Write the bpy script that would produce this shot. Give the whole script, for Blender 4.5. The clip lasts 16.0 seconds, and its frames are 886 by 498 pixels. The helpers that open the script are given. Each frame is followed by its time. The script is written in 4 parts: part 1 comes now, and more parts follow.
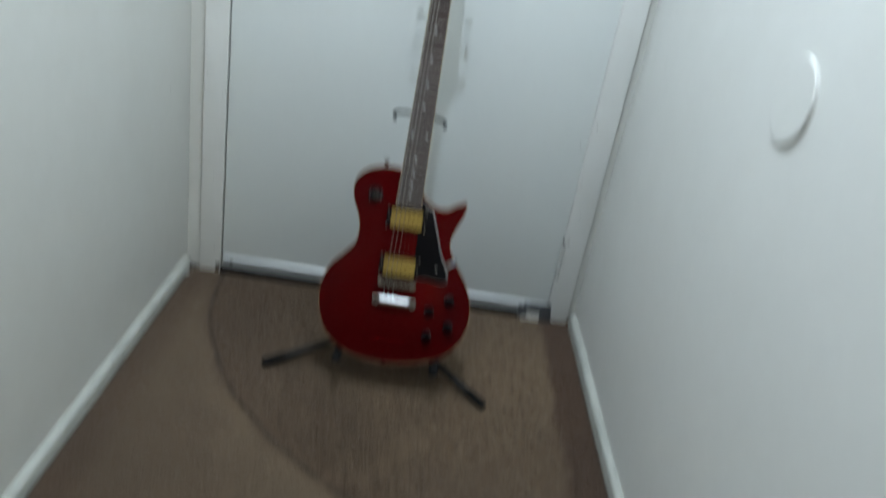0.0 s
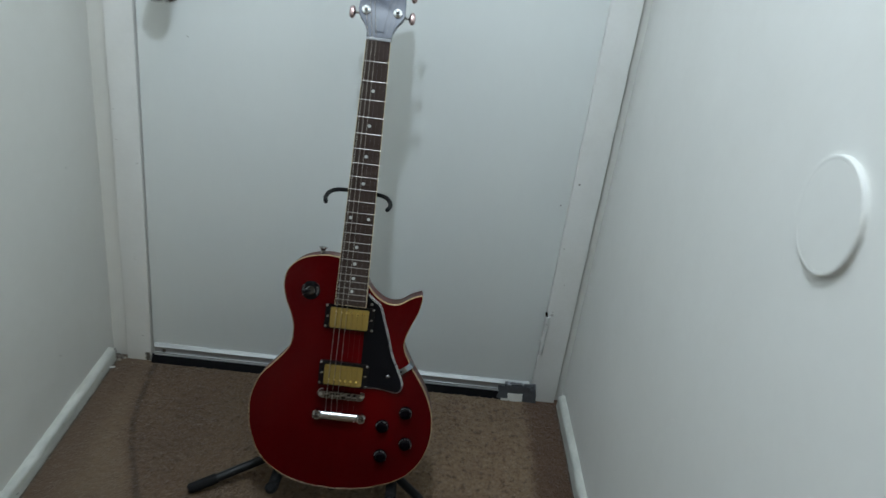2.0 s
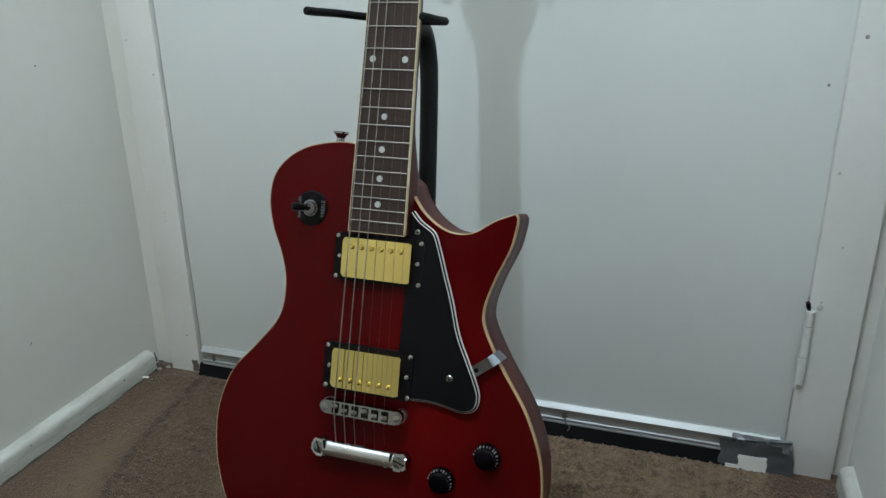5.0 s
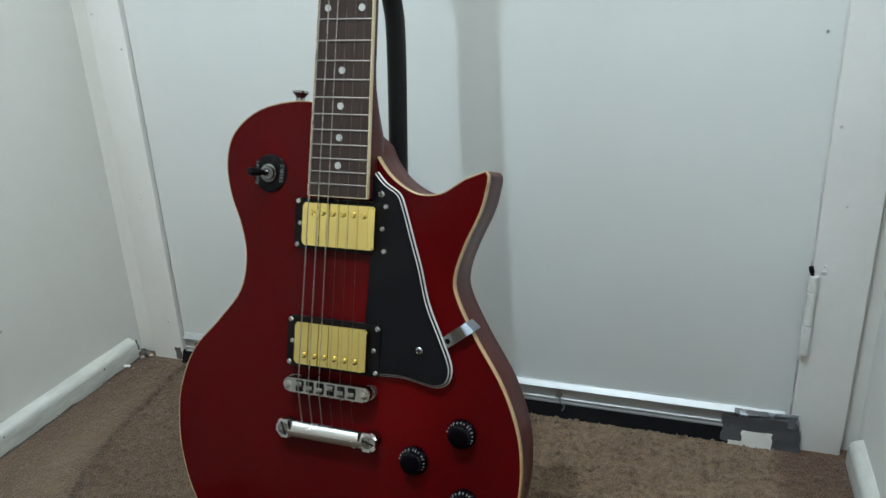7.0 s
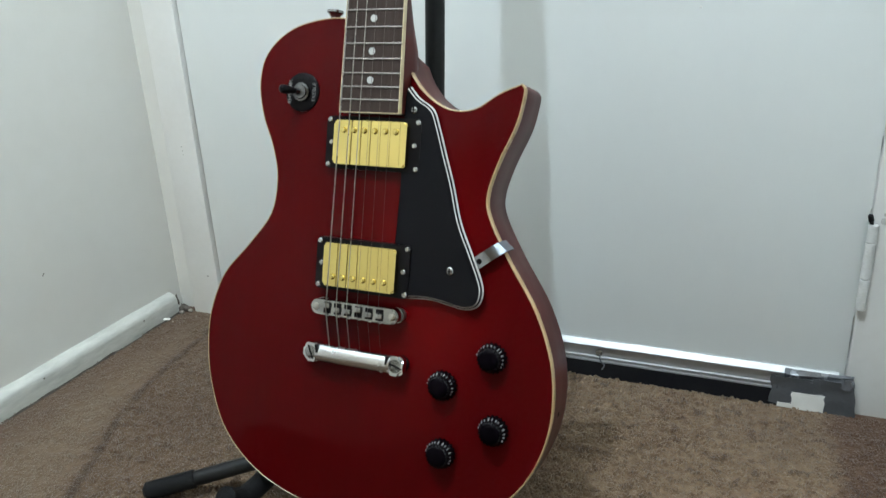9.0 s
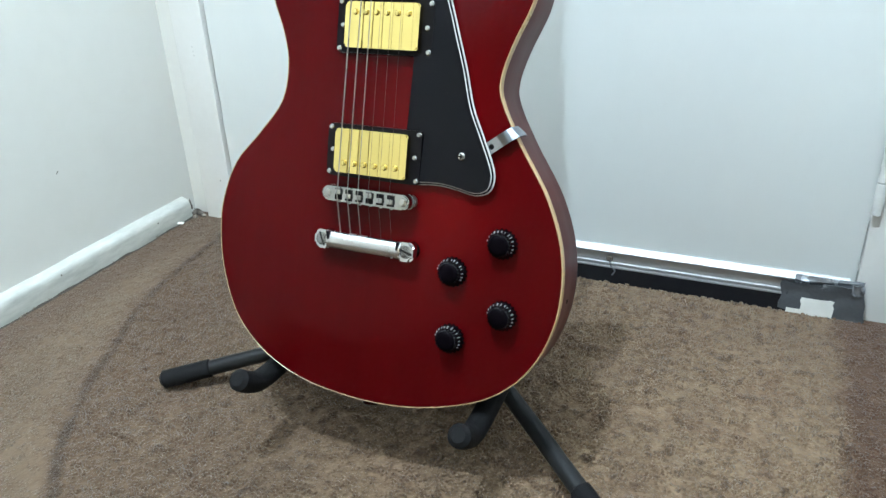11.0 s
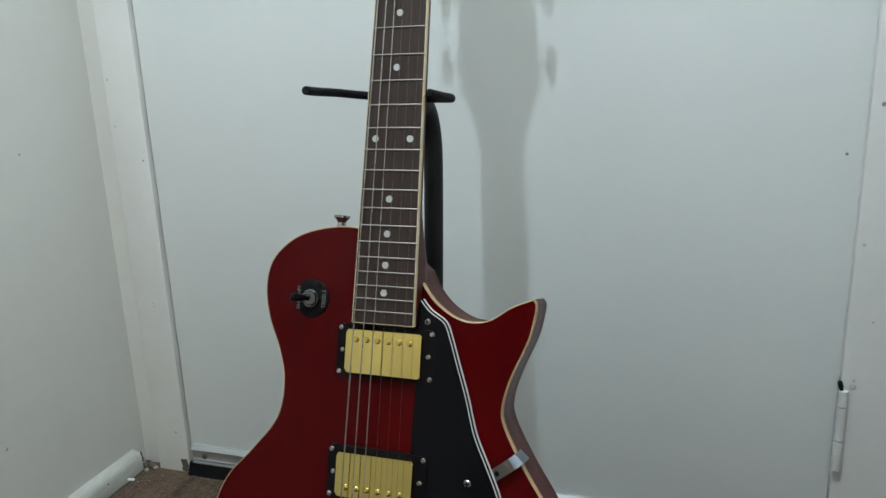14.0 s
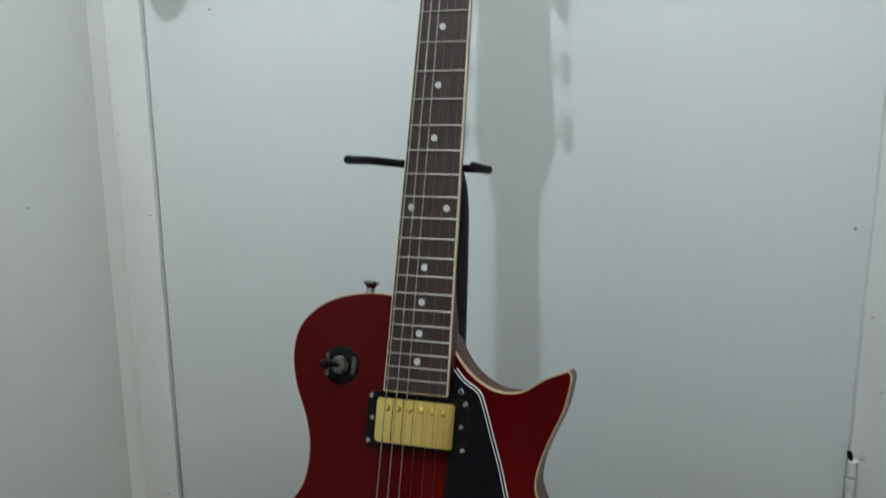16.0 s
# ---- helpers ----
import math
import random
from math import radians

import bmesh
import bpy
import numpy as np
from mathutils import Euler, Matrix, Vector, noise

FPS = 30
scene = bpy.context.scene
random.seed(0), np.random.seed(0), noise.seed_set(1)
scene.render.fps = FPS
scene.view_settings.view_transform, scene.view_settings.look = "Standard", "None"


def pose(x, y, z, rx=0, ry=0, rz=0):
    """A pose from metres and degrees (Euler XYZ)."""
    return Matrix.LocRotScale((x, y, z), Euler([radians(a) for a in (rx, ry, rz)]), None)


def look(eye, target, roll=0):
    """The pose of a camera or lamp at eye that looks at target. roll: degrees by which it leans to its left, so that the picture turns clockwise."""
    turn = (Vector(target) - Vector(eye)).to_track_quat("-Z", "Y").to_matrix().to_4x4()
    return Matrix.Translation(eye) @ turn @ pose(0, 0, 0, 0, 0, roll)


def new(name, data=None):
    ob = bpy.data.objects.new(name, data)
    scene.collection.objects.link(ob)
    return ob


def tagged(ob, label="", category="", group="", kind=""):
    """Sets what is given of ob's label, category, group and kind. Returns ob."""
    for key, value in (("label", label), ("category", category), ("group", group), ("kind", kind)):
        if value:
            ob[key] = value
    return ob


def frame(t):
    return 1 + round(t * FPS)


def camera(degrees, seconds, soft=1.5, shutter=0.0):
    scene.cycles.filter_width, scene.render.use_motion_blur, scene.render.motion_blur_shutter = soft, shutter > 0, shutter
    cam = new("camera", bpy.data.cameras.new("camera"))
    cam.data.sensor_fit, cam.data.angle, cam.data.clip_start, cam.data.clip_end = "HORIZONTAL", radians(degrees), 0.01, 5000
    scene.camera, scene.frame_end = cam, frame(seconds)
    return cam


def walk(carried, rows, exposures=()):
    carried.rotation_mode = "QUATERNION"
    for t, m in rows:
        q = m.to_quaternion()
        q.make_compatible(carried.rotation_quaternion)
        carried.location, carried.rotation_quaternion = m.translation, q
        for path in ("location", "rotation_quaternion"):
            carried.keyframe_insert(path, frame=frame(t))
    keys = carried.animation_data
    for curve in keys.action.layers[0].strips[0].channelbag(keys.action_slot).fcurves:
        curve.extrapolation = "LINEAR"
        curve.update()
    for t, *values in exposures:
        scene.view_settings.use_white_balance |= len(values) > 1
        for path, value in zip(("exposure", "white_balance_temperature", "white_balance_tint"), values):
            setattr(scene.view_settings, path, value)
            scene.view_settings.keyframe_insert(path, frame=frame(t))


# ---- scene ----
cam = camera(60.4, 16.0, soft=1.4, shutter=0.8)
PATH = [
    (0, (0.032, 0.085, 1.077), (0.123, 1.892, 0.224), 10.0),
    (0.1, (0.011, 0.093, 1.102), (0.107, 1.927, 0.309), 10.2),
    (0.2, (-0.008, 0.091, 1.129), (0.103, 1.940, 0.373), 8.5),
    (0.5, (-0.016, 0.088, 1.168), (0.150, 1.913, 0.366), 6.1),
    (0.6, (-0.031, 0.109, 1.163), (0.173, 1.921, 0.341), 6.8),
    (1, (-0.017, 0.133, 1.154), (0.220, 1.930, 0.308), 7.8),
    (1.4, (0.026, 0.222, 1.102), (0.126, 2.023, 0.238), 6.2),
    (1.5, (0.038, 0.251, 1.126), (0.129, 2.059, 0.275), 6.5),
    (1.6, (0.074, 0.300, 1.111), (0.146, 2.122, 0.288), 7.3),
    (2, (0.118, 0.438, 1.140), (0.200, 2.239, 0.275), 7.6),
    (2.5, (0.095, 0.652, 1.094), (0.240, 2.409, 0.150), 11.3),
    (3, (0.116, 0.817, 1.074), (0.068, 2.529, 0.040), 9.2),
    (3.4, (0.214, 0.946, 1.008), (-0.074, 2.626, -0.038), 6.8),
    (3.5, (0.232, 0.972, 0.995), (-0.046, 2.639, -0.074), 7.6),
    (3.6, (0.237, 0.988, 0.965), (0.017, 2.669, -0.095), 7.7),
    (4, (0.266, 1.021, 0.807), (0.033, 2.793, -0.091), 5.6),
    (4.5, (0.287, 1.041, 0.688), (-0.160, 2.827, -0.092), 3.3),
    (5, (0.291, 1.019, 0.666), (-0.301, 2.794, -0.039), -0.8),
    (7.5, (0.319, 1.078, 0.609), (-0.298, 2.832, -0.128), -2.7),
    (8, (0.321, 1.081, 0.594), (-0.303, 2.827, -0.156), -2.7),
    (8.5, (0.323, 1.075, 0.571), (-0.374, 2.795, -0.173), -2.4),
    (9, (0.325, 1.067, 0.549), (-0.410, 2.784, -0.165), -2.8),
    (11.3, (0.330, 1.055, 0.515), (-0.416, 2.683, -0.376), -2.4),
    (11.4, (0.330, 1.056, 0.520), (-0.426, 2.695, -0.344), -2.4),
    (11.5, (0.326, 1.058, 0.530), (-0.440, 2.711, -0.296), -2.5),
    (11.6, (0.322, 1.060, 0.535), (-0.457, 2.733, -0.241), -2.6),
    (12, (0.308, 1.050, 0.591), (-0.444, 2.800, -0.019), -2.6),
    (12.5, (0.300, 1.057, 0.627), (-0.385, 2.867, 0.124), -2.1),
    (13, (0.292, 1.060, 0.640), (-0.372, 2.880, 0.145), -2.4),
    (13.5, (0.274, 1.062, 0.652), (-0.352, 2.894, 0.151), -2.9),
    (14, (0.258, 1.064, 0.660), (-0.326, 2.906, 0.143), -2.1),
    (14.5, (0.252, 1.067, 0.670), (-0.338, 2.913, 0.175), -1.9),
    (15, (0.228, 1.070, 0.681), (-0.319, 2.942, 0.235), -1.0),
    (15.5, (0.220, 1.062, 0.687), (-0.326, 2.941, 0.277), -0.6),
    (15.8, (0.207, 1.053, 0.686), (-0.318, 2.942, 0.293), -0.3),
    (15.9, (0.204, 1.051, 0.686), (-0.315, 2.942, 0.287), -0.2),
    (16, (0.204, 1.049, 0.678), (-0.309, 2.943, 0.287), -0.4),
]
EXPOSURES = [(0, -0.23, 6320, 12), (0.5, -0.28, 6480, 13), (1, -0.35, 6490, 13), (2, -0.44, 6400, 12), (2.5, -0.52, 6380, 12), (3.5, -0.49, 6380, 12), (4.5, -0.22, 6350, 11), (5, 0.03, 6450, 11), (7.5, 0.45, 6470, 12), (9, 0.72, 6470, 12),
             (11.3, 1.35, 6040, 10), (12, 1.02, 6250, 10), (12.6, 0.32, 6530, 12), (13.2, 0.13, 6570, 12), (14.5, 0.07, 6560, 13), (15.5, 0.03, 6580, 14), (16, -0.08, 6570, 13)]
walk(cam, [(t, look(eye, target, roll)) for t, eye, target, roll in PATH], EXPOSURES)

# ---- world and light ----
world = bpy.data.worlds.new("world")
scene.world = world
world.use_nodes = True
world.node_tree.nodes["Background"].inputs[0].default_value = (0.75, 0.75, 0.65, 1)
world.node_tree.nodes["Background"].inputs[1].default_value = 0.05

lamp_data = bpy.data.lights.new("ceiling_lamp", "POINT")
lamp_data.energy = 57
lamp_data.shadow_soft_size = 0.018
lamp_data.color = (0.748, 0.889, 0.990)
lamp = new("ceiling_lamp", lamp_data)
lamp.location = (-0.056, 1.02, 2.115)

# added fill lamp, unseen: warms the shadows and lifts reflections from behind
room_fill_data = bpy.data.lights.new("room_fill_lamp", "POINT")
room_fill_data.energy = 76
room_fill_data.shadow_soft_size = 0.15
room_fill_data.color = (1.0, 0.87, 0.60)
room_fill_lamp = new("room_fill_lamp", room_fill_data)
room_fill_lamp.location = (1.9, -4.5, 2.24)


# ---- materials ----
def node(nt, kind, **values):
    n = nt.nodes.new(kind)
    for k, v in values.items():
        n.inputs[k].default_value = v
    return n


def material(name, base, rough=0.5, metal=0.0, second=None, scale=8.0, fine=120.0, mix=0.35,
             bump=0.0, bump_scale=300.0, coat=0.0, coat_rough=0.1, rough_var=0.1, spec=0.5, stretch=(1, 1, 1)):
    """A principled surface with colour varied at two scales, uneven gloss and fine relief."""
    m = bpy.data.materials.new(name)
    m.use_nodes = True
    nt = m.node_tree
    b = nt.nodes["Principled BSDF"]
    co = nt.nodes.new("ShaderNodeTexCoord")
    mp = nt.nodes.new("ShaderNodeMapping")
    mp.inputs["Scale"].default_value = stretch
    nt.links.new(co.outputs["Object"], mp.inputs["Vector"])
    big = node(nt, "ShaderNodeTexNoise", Scale=scale, Detail=5.0, Roughness=0.6)
    small = node(nt, "ShaderNodeTexNoise", Scale=fine, Detail=3.0, Roughness=0.6)
    for t in (big, small):
        nt.links.new(mp.outputs["Vector"], t.inputs["Vector"])
    add = nt.nodes.new("ShaderNodeMath")
    add.operation = "MULTIPLY_ADD"
    add.inputs[1].default_value = 0.4
    nt.links.new(small.outputs["Fac"], add.inputs[0])
    nt.links.new(big.outputs["Fac"], add.inputs[2])
    ramp = node(nt, "ShaderNodeMapRange")
    ramp.inputs["From Min"].default_value, ramp.inputs["From Max"].default_value = 0.5, 0.95
    ramp.inputs["To Max"].default_value = mix
    nt.links.new(add.outputs[0], ramp.inputs["Value"])
    mx = nt.nodes.new("ShaderNodeMix")
    mx.data_type = "RGBA"
    mx.inputs["A"].default_value = (*base, 1)
    mx.inputs["B"].default_value = (*(second or tuple(c * 0.7 for c in base)), 1)
    nt.links.new(ramp.outputs["Result"], mx.inputs["Factor"])
    nt.links.new(mx.outputs["Result"], b.inputs["Base Color"])
    rr = node(nt, "ShaderNodeMapRange")
    rr.inputs["From Min"].default_value, rr.inputs["From Max"].default_value = 0.3, 0.7
    rr.inputs["To Min"].default_value, rr.inputs["To Max"].default_value = max(0.02, rough - rough_var), rough + rough_var
    nt.links.new(big.outputs["Fac"], rr.inputs["Value"])
    nt.links.new(rr.outputs["Result"], b.inputs["Roughness"])
    b.inputs["Metallic"].default_value = metal
    b.inputs["Specular IOR Level"].default_value = spec
    b.inputs["Coat Weight"].default_value = coat
    b.inputs["Coat Roughness"].default_value = coat_rough
    if bump:
        bt = node(nt, "ShaderNodeTexNoise", Scale=bump_scale, Detail=4.0, Roughness=0.55)
        nt.links.new(mp.outputs["Vector"], bt.inputs["Vector"])
        bp = node(nt, "ShaderNodeBump", Strength=bump, Distance=0.002)
        nt.links.new(bt.outputs["Fac"], bp.inputs["Height"])
        nt.links.new(bp.outputs["Normal"], b.inputs["Normal"])
    return m


# wall_paint toned down and warmed: shade of west and north walls as colour
WALLSHADE = material("shade_toned_wall_paint", (0.600, 0.598, 0.563), 0.5, second=(0.515, 0.507, 0.465), scale=2.2, fine=40, mix=0.4, bump=0.10, bump_scale=90)
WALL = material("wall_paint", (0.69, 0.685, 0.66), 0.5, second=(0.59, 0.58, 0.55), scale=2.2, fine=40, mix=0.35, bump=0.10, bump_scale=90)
DOOR = material("door_paint", (0.678, 0.703, 0.689), 0.42, second=(0.61, 0.62, 0.605), scale=1.8, fine=60, mix=0.3, bump=0.06, bump_scale=60, stretch=(1, 1, 0.4))
TRIM = material("trim_paint", (0.70, 0.70, 0.68), 0.42, second=(0.56, 0.55, 0.51), scale=9, fine=110, mix=0.35, bump=0.22, bump_scale=80)
CEIL = material("ceiling_paint", (0.82, 0.815, 0.785), 0.8, bump=0.2, bump_scale=150)
BASE = material("baseboard_paint", (0.517, 0.525, 0.482), 0.5, second=(0.30, 0.305, 0.28), scale=26, fine=130, mix=0.85, bump=0.6, bump_scale=60, stretch=(1, 0.35, 1.6))
TUNER = material("tuner_button_metal", (0.50, 0.36, 0.35), 0.2, 1.0)
BONE = material("grey_nut", (0.30, 0.31, 0.33), 0.4)
GAP = material("dark_gap", (0.02, 0.022, 0.022), 0.9)
RED = material("red_lacquer", (0.057, 0.0009, 0.0016), 0.15, second=(0.042, 0.0006, 0.0012), scale=26, fine=260, mix=0.6, coat=0.0, coat_rough=0.10, rough_var=0.01, spec=0.09, stretch=(1, 0.05, 1))


def pale_middle(m, centre, spread, colour):
    """Blend a clearer stain into an oval of the surface."""
    nt = m.node_tree
    b = nt.nodes["Principled BSDF"]
    was = b.inputs["Base Color"].links[0].from_socket
    co = nt.nodes.new("ShaderNodeTexCoord")
    mp = nt.nodes.new("ShaderNodeMapping")
    mp.inputs["Location"].default_value = (-centre[0] / spread[0], -centre[1] / spread[1], 0)
    mp.inputs["Scale"].default_value = (1 / spread[0], 1 / spread[1], 0)
    nt.links.new(co.outputs["Object"], mp.inputs["Vector"])
    ln = nt.nodes.new("ShaderNodeVectorMath")
    ln.operation = "LENGTH"
    nt.links.new(mp.outputs["Vector"], ln.inputs[0])
    rg = nt.nodes.new("ShaderNodeMapRange")
    rg.interpolation_type = "SMOOTHSTEP"
    for k, q in (("From Min", 0.15), ("From Max", 1.0), ("To Min", 0.85), ("To Max", 0.0)):
        rg.inputs[k].default_value = q
    nt.links.new(ln.outputs["Value"], rg.inputs["Value"])
    mx = nt.nodes.new("ShaderNodeMix")
    mx.data_type = "RGBA"
    nt.links.new(rg.outputs["Result"], mx.inputs["Factor"])
    nt.links.new(was, mx.inputs["A"])
    mx.inputs["B"].default_value = (*colour, 1)
    nt.links.new(mx.outputs["Result"], b.inputs["Base Color"])


pale_middle(RED, (0.055, 0.215), (0.085, 0.15), (0.092, 0.0012, 0.0018))
SIDE = material("brown_red_side", (0.074, 0.012, 0.010), 0.36, second=(0.044, 0.007, 0.006), scale=6, fine=90, mix=0.6, coat=0.0, spec=0.07, stretch=(1, 0.2, 1))
CREAM = material("cream_binding", (0.43, 0.29, 0.14), 0.35, second=(0.32, 0.20, 0.09), scale=30, fine=200)
ROSE = material("rosewood", (0.042, 0.027, 0.022), 0.55, second=(0.024, 0.014, 0.011), scale=300, fine=1100, mix=0.9, bump=0.25, bump_scale=900, spec=0.2, stretch=(1, 0.05, 1))
STEEL = material("nickel_silver", (0.46, 0.455, 0.43), 0.28, 1.0, scale=40, fine=300)
CHROME = material("chrome", (0.60, 0.61, 0.62), 0.10, 1.0, second=(0.46, 0.47, 0.48), scale=30, fine=300, rough_var=0.05)
GOLD = material("gold_plate", (0.74, 0.60, 0.215), 0.06, 1.0, second=(0.66, 0.53, 0.20), scale=25, fine=250, rough_var=0.03)
BLACK = material("black_plastic", (0.005, 0.0044, 0.0050), 0.3, second=(0.008, 0.007, 0.008), rough_var=0.06, spec=0.08)
KNOBM = material("gloss_black_knob", (0.003, 0.0022, 0.0033), 0.13, spec=0.14, rough_var=0.03)
GUARD = material("black_guard", (0.004, 0.004, 0.0052), 0.2, second=(0.006, 0.006, 0.0075), scale=12, rough_var=0.04, spec=0.10)
WIRE = material("string_wire", (0.36, 0.335, 0.305), 0.32, 1.0, scale=40, fine=300)
FRET = material("fret_wire", (0.27, 0.245, 0.225), 0.38, 1.0, scale=40, fine=300)
MARK = material("grey_lettering", (0.13, 0.125, 0.12), 0.5)
KNOBMARK = material("pale_knob_mark", (0.21, 0.21, 0.205), 0.4)
# darker than string_wire: the dim reflection in the plain strings is painted in
PLAIN = material("plain_string_wire", (0.15, 0.13, 0.125), 0.3, 1.0, scale=40, fine=300)
NECKBIND = material("pale_cream_binding", (0.58, 0.48, 0.30), 0.35, second=(0.46, 0.36, 0.20), scale=30, fine=200)
BRACKET = material("dark_polished_steel", (0.29, 0.32, 0.37), 0.12, 1.0, scale=40, fine=300)
KNOBCAP = material("black_cap", (0.0024, 0.0016, 0.0026), 0.16, spec=0.02)
DARKNUT = material("tarnished_nut", (0.17, 0.17, 0.175), 0.14, 1.0, second=(0.10, 0.10, 0.10), scale=60, fine=400, mix=0.7)
NICKEL = material("aged_nickel", (0.36, 0.36, 0.355), 0.16, 1.0, second=(0.26, 0.26, 0.26), scale=40, fine=300, rough_var=0.05)
ROOM = material("back_room_paint", (0.72, 0.72, 0.69), 0.7, second=(0.60, 0.59, 0.55), scale=2, fine=40)
SATIN = material("satin_chrome", (0.60, 0.605, 0.61), 0.24, 1.0, second=(0.50, 0.505, 0.51), scale=60, fine=400, rough_var=0.08)
WHITE = material("white_plastic", (0.50, 0.485, 0.46), 0.4)
PEARL = material("pearl_inlay", (0.44, 0.44, 0.42), 0.35, second=(0.34, 0.34, 0.34), scale=200, fine=600)
HEADM = material("black_gloss_head", (0.011, 0.018, 0.038), 0.26, coat=0.0, rough_var=0.05, spec=0.24)
STANDM = material("stand_black_paint", (0.007, 0.0075, 0.008), 0.42, second=(0.018, 0.018, 0.018), scale=20, fine=200, mix=0.5, bump=0.05, spec=0.2)
FOAM = material("black_foam_rubber", (0.006, 0.006, 0.0065), 0.7, second=(0.013, 0.013, 0.0135), scale=40, fine=500, bump=0.35, bump_scale=900, spec=0.12)
ALU = material("brushed_aluminium", (0.50, 0.515, 0.52), 0.34, 0.6, second=(0.40, 0.41, 0.41), scale=20, fine=300, mix=0.5, stretch=(0.06, 1, 1), bump=0.05)
RUBBER = material("black_rubber", (0.005, 0.005, 0.0065), 0.6, second=(0.013, 0.012, 0.011), scale=30, fine=200, mix=0.5, spec=0.06)
SILVER = material("shiny_silver_tape", (0.30, 0.32, 0.35), 0.25, 0.6, second=(0.16, 0.17, 0.19), scale=40, fine=300, mix=0.7, bump=0.6, bump_scale=120)
TAPE = material("grey_duct_tape", (0.088, 0.093, 0.100), 0.34, second=(0.055, 0.057, 0.062), scale=30, fine=300, mix=0.7, bump=0.5, bump_scale=120)
PAPER = material("white_paper", (0.72, 0.71, 0.67), 0.7, second=(0.55, 0.53, 0.48), scale=40, fine=300)
CRUMB = material("plaster_crumb", (0.30, 0.27, 0.23), 0.9, second=(0.16, 0.13, 0.10), scale=90, fine=400, mix=0.8)
HINGE = material("hinge_paint", (0.60, 0.605, 0.59), 0.55, second=(0.40, 0.395, 0.37), scale=60, fine=300, mix=0.6, bump=0.3, bump_scale=200)
NICK = material("grey_nick", (0.27, 0.26, 0.24), 0.8)
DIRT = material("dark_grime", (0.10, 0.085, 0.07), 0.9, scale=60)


def carpet_material():
    """Beige-brown cut pile: flecked yarn, flattened and soiled patches, and the arc that the door has rubbed."""
    m = bpy.data.materials.new("carpet")
    m.use_nodes = True
    nt = m.node_tree
    L = nt.links.new
    b = nt.nodes["Principled BSDF"]
    geo = nt.nodes.new("ShaderNodeNewGeometry")
    pos = geo.outputs["Position"]

    def noise_tex(scale, detail=4.0, rough=0.6):
        n = node(nt, "ShaderNodeTexNoise", Scale=scale, Detail=detail, Roughness=rough)
        L(pos, n.inputs["Vector"])
        return n.outputs["Fac"]

    def rng(v, a, z, lo=0.0, hi=1.0):
        r = nt.nodes.new("ShaderNodeMapRange")
        r.interpolation_type = "SMOOTHSTEP"
        for k, q in (("From Min", a), ("From Max", z), ("To Min", lo), ("To Max", hi)):
            r.inputs[k].default_value = q
        L(v, r.inputs["Value"])
        return r.outputs["Result"]

    def math_(op, a, c):
        n = nt.nodes.new("ShaderNodeMath")
        n.operation = op
        for i, q in enumerate((a, c)):
            if isinstance(q, (int, float)):
                n.inputs[i].default_value = q
            else:
                L(q, n.inputs[i])
        return n.outputs[0]

    def blend(f, a, c, mode="MIX"):
        n = nt.nodes.new("ShaderNodeMix")
        n.data_type, n.blend_type = "RGBA", mode
        L(f, n.inputs["Factor"])
        for k, q in (("A", a), ("B", c)):
            if isinstance(q, tuple):
                n.inputs[k].default_value = (*q, 1)
            else:
                L(q, n.inputs[k])
        return n.outputs["Result"]

    # round the hinge, the door has rubbed an arc
    sub = nt.nodes.new("ShaderNodeVectorMath")
    sub.operation = "SUBTRACT"
    sub.inputs[1].default_value = (0.45, 2.0, 0.0)
    L(pos, sub.inputs[0])
    ln = nt.nodes.new("ShaderNodeVectorMath")
    ln.operation = "LENGTH"
    L(sub.outputs[0], ln.inputs[0])
    wob = math_("MULTIPLY_ADD", noise_tex(7, 3), 0.025)
    wob.node.inputs[2].default_value = -0.0125
    edge = math_("SUBTRACT", math_("ADD", ln.outputs["Value"], wob), 0.923)
    outside = rng(edge, -0.01, 0.04)
    inner = rng(edge, -0.02, 0.03, 1.0, 0.35)
    sep = nt.nodes.new("ShaderNodeSeparateXYZ")
    L(pos, sep.inputs[0])

    fleck = noise_tex(110, 3)
    col = blend(rng(fleck, 0.33, 0.68), (0.146, 0.095, 0.056), (0.220, 0.150, 0.092))
    clump = noise_tex(58, 4, 0.6)
    col = blend(math_("MULTIPLY", rng(clump, 0.53, 0.66, 0.0, 0.70), inner), col, (0.054, 0.033, 0.019))
    rust = noise_tex(13, 4)
    col = blend(rng(rust, 0.44, 0.66, 0.0, 0.22), col, (0.120, 0.066, 0.040))
    patch = noise_tex(4.5, 4)
    col = blend(rng(patch, 0.46, 0.66, 0.0, 0.22), col, (0.070, 0.046, 0.032))
    trodden = rng(math_("ADD", sep.outputs["X"], math_("MULTIPLY", noise_tex(6, 4), 0.3)), 0.05, 0.40, 1.0, 0.0)
    col = blend(math_("MULTIPLY", trodden, 0.36), col, (0.052, 0.032, 0.020))
    # matted pale pile beyond the arc, a furrow along it
    col = blend(math_("MULTIPLY", outside, 0.50), col, (0.200, 0.148, 0.094))
    line = rng(math_("ABSOLUTE", edge, 0.0), 0.002, 0.010, 1.0, 0.0)
    broken = rng(noise_tex(34, 3), 0.28, 0.52)
    col = blend(math_("MULTIPLY", math_("MULTIPLY", line, broken), 0.7), col, (0.030, 0.020, 0.015))
    # soiled strips along both walls
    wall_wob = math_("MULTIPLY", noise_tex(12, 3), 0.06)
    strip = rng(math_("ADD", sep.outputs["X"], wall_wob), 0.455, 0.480)
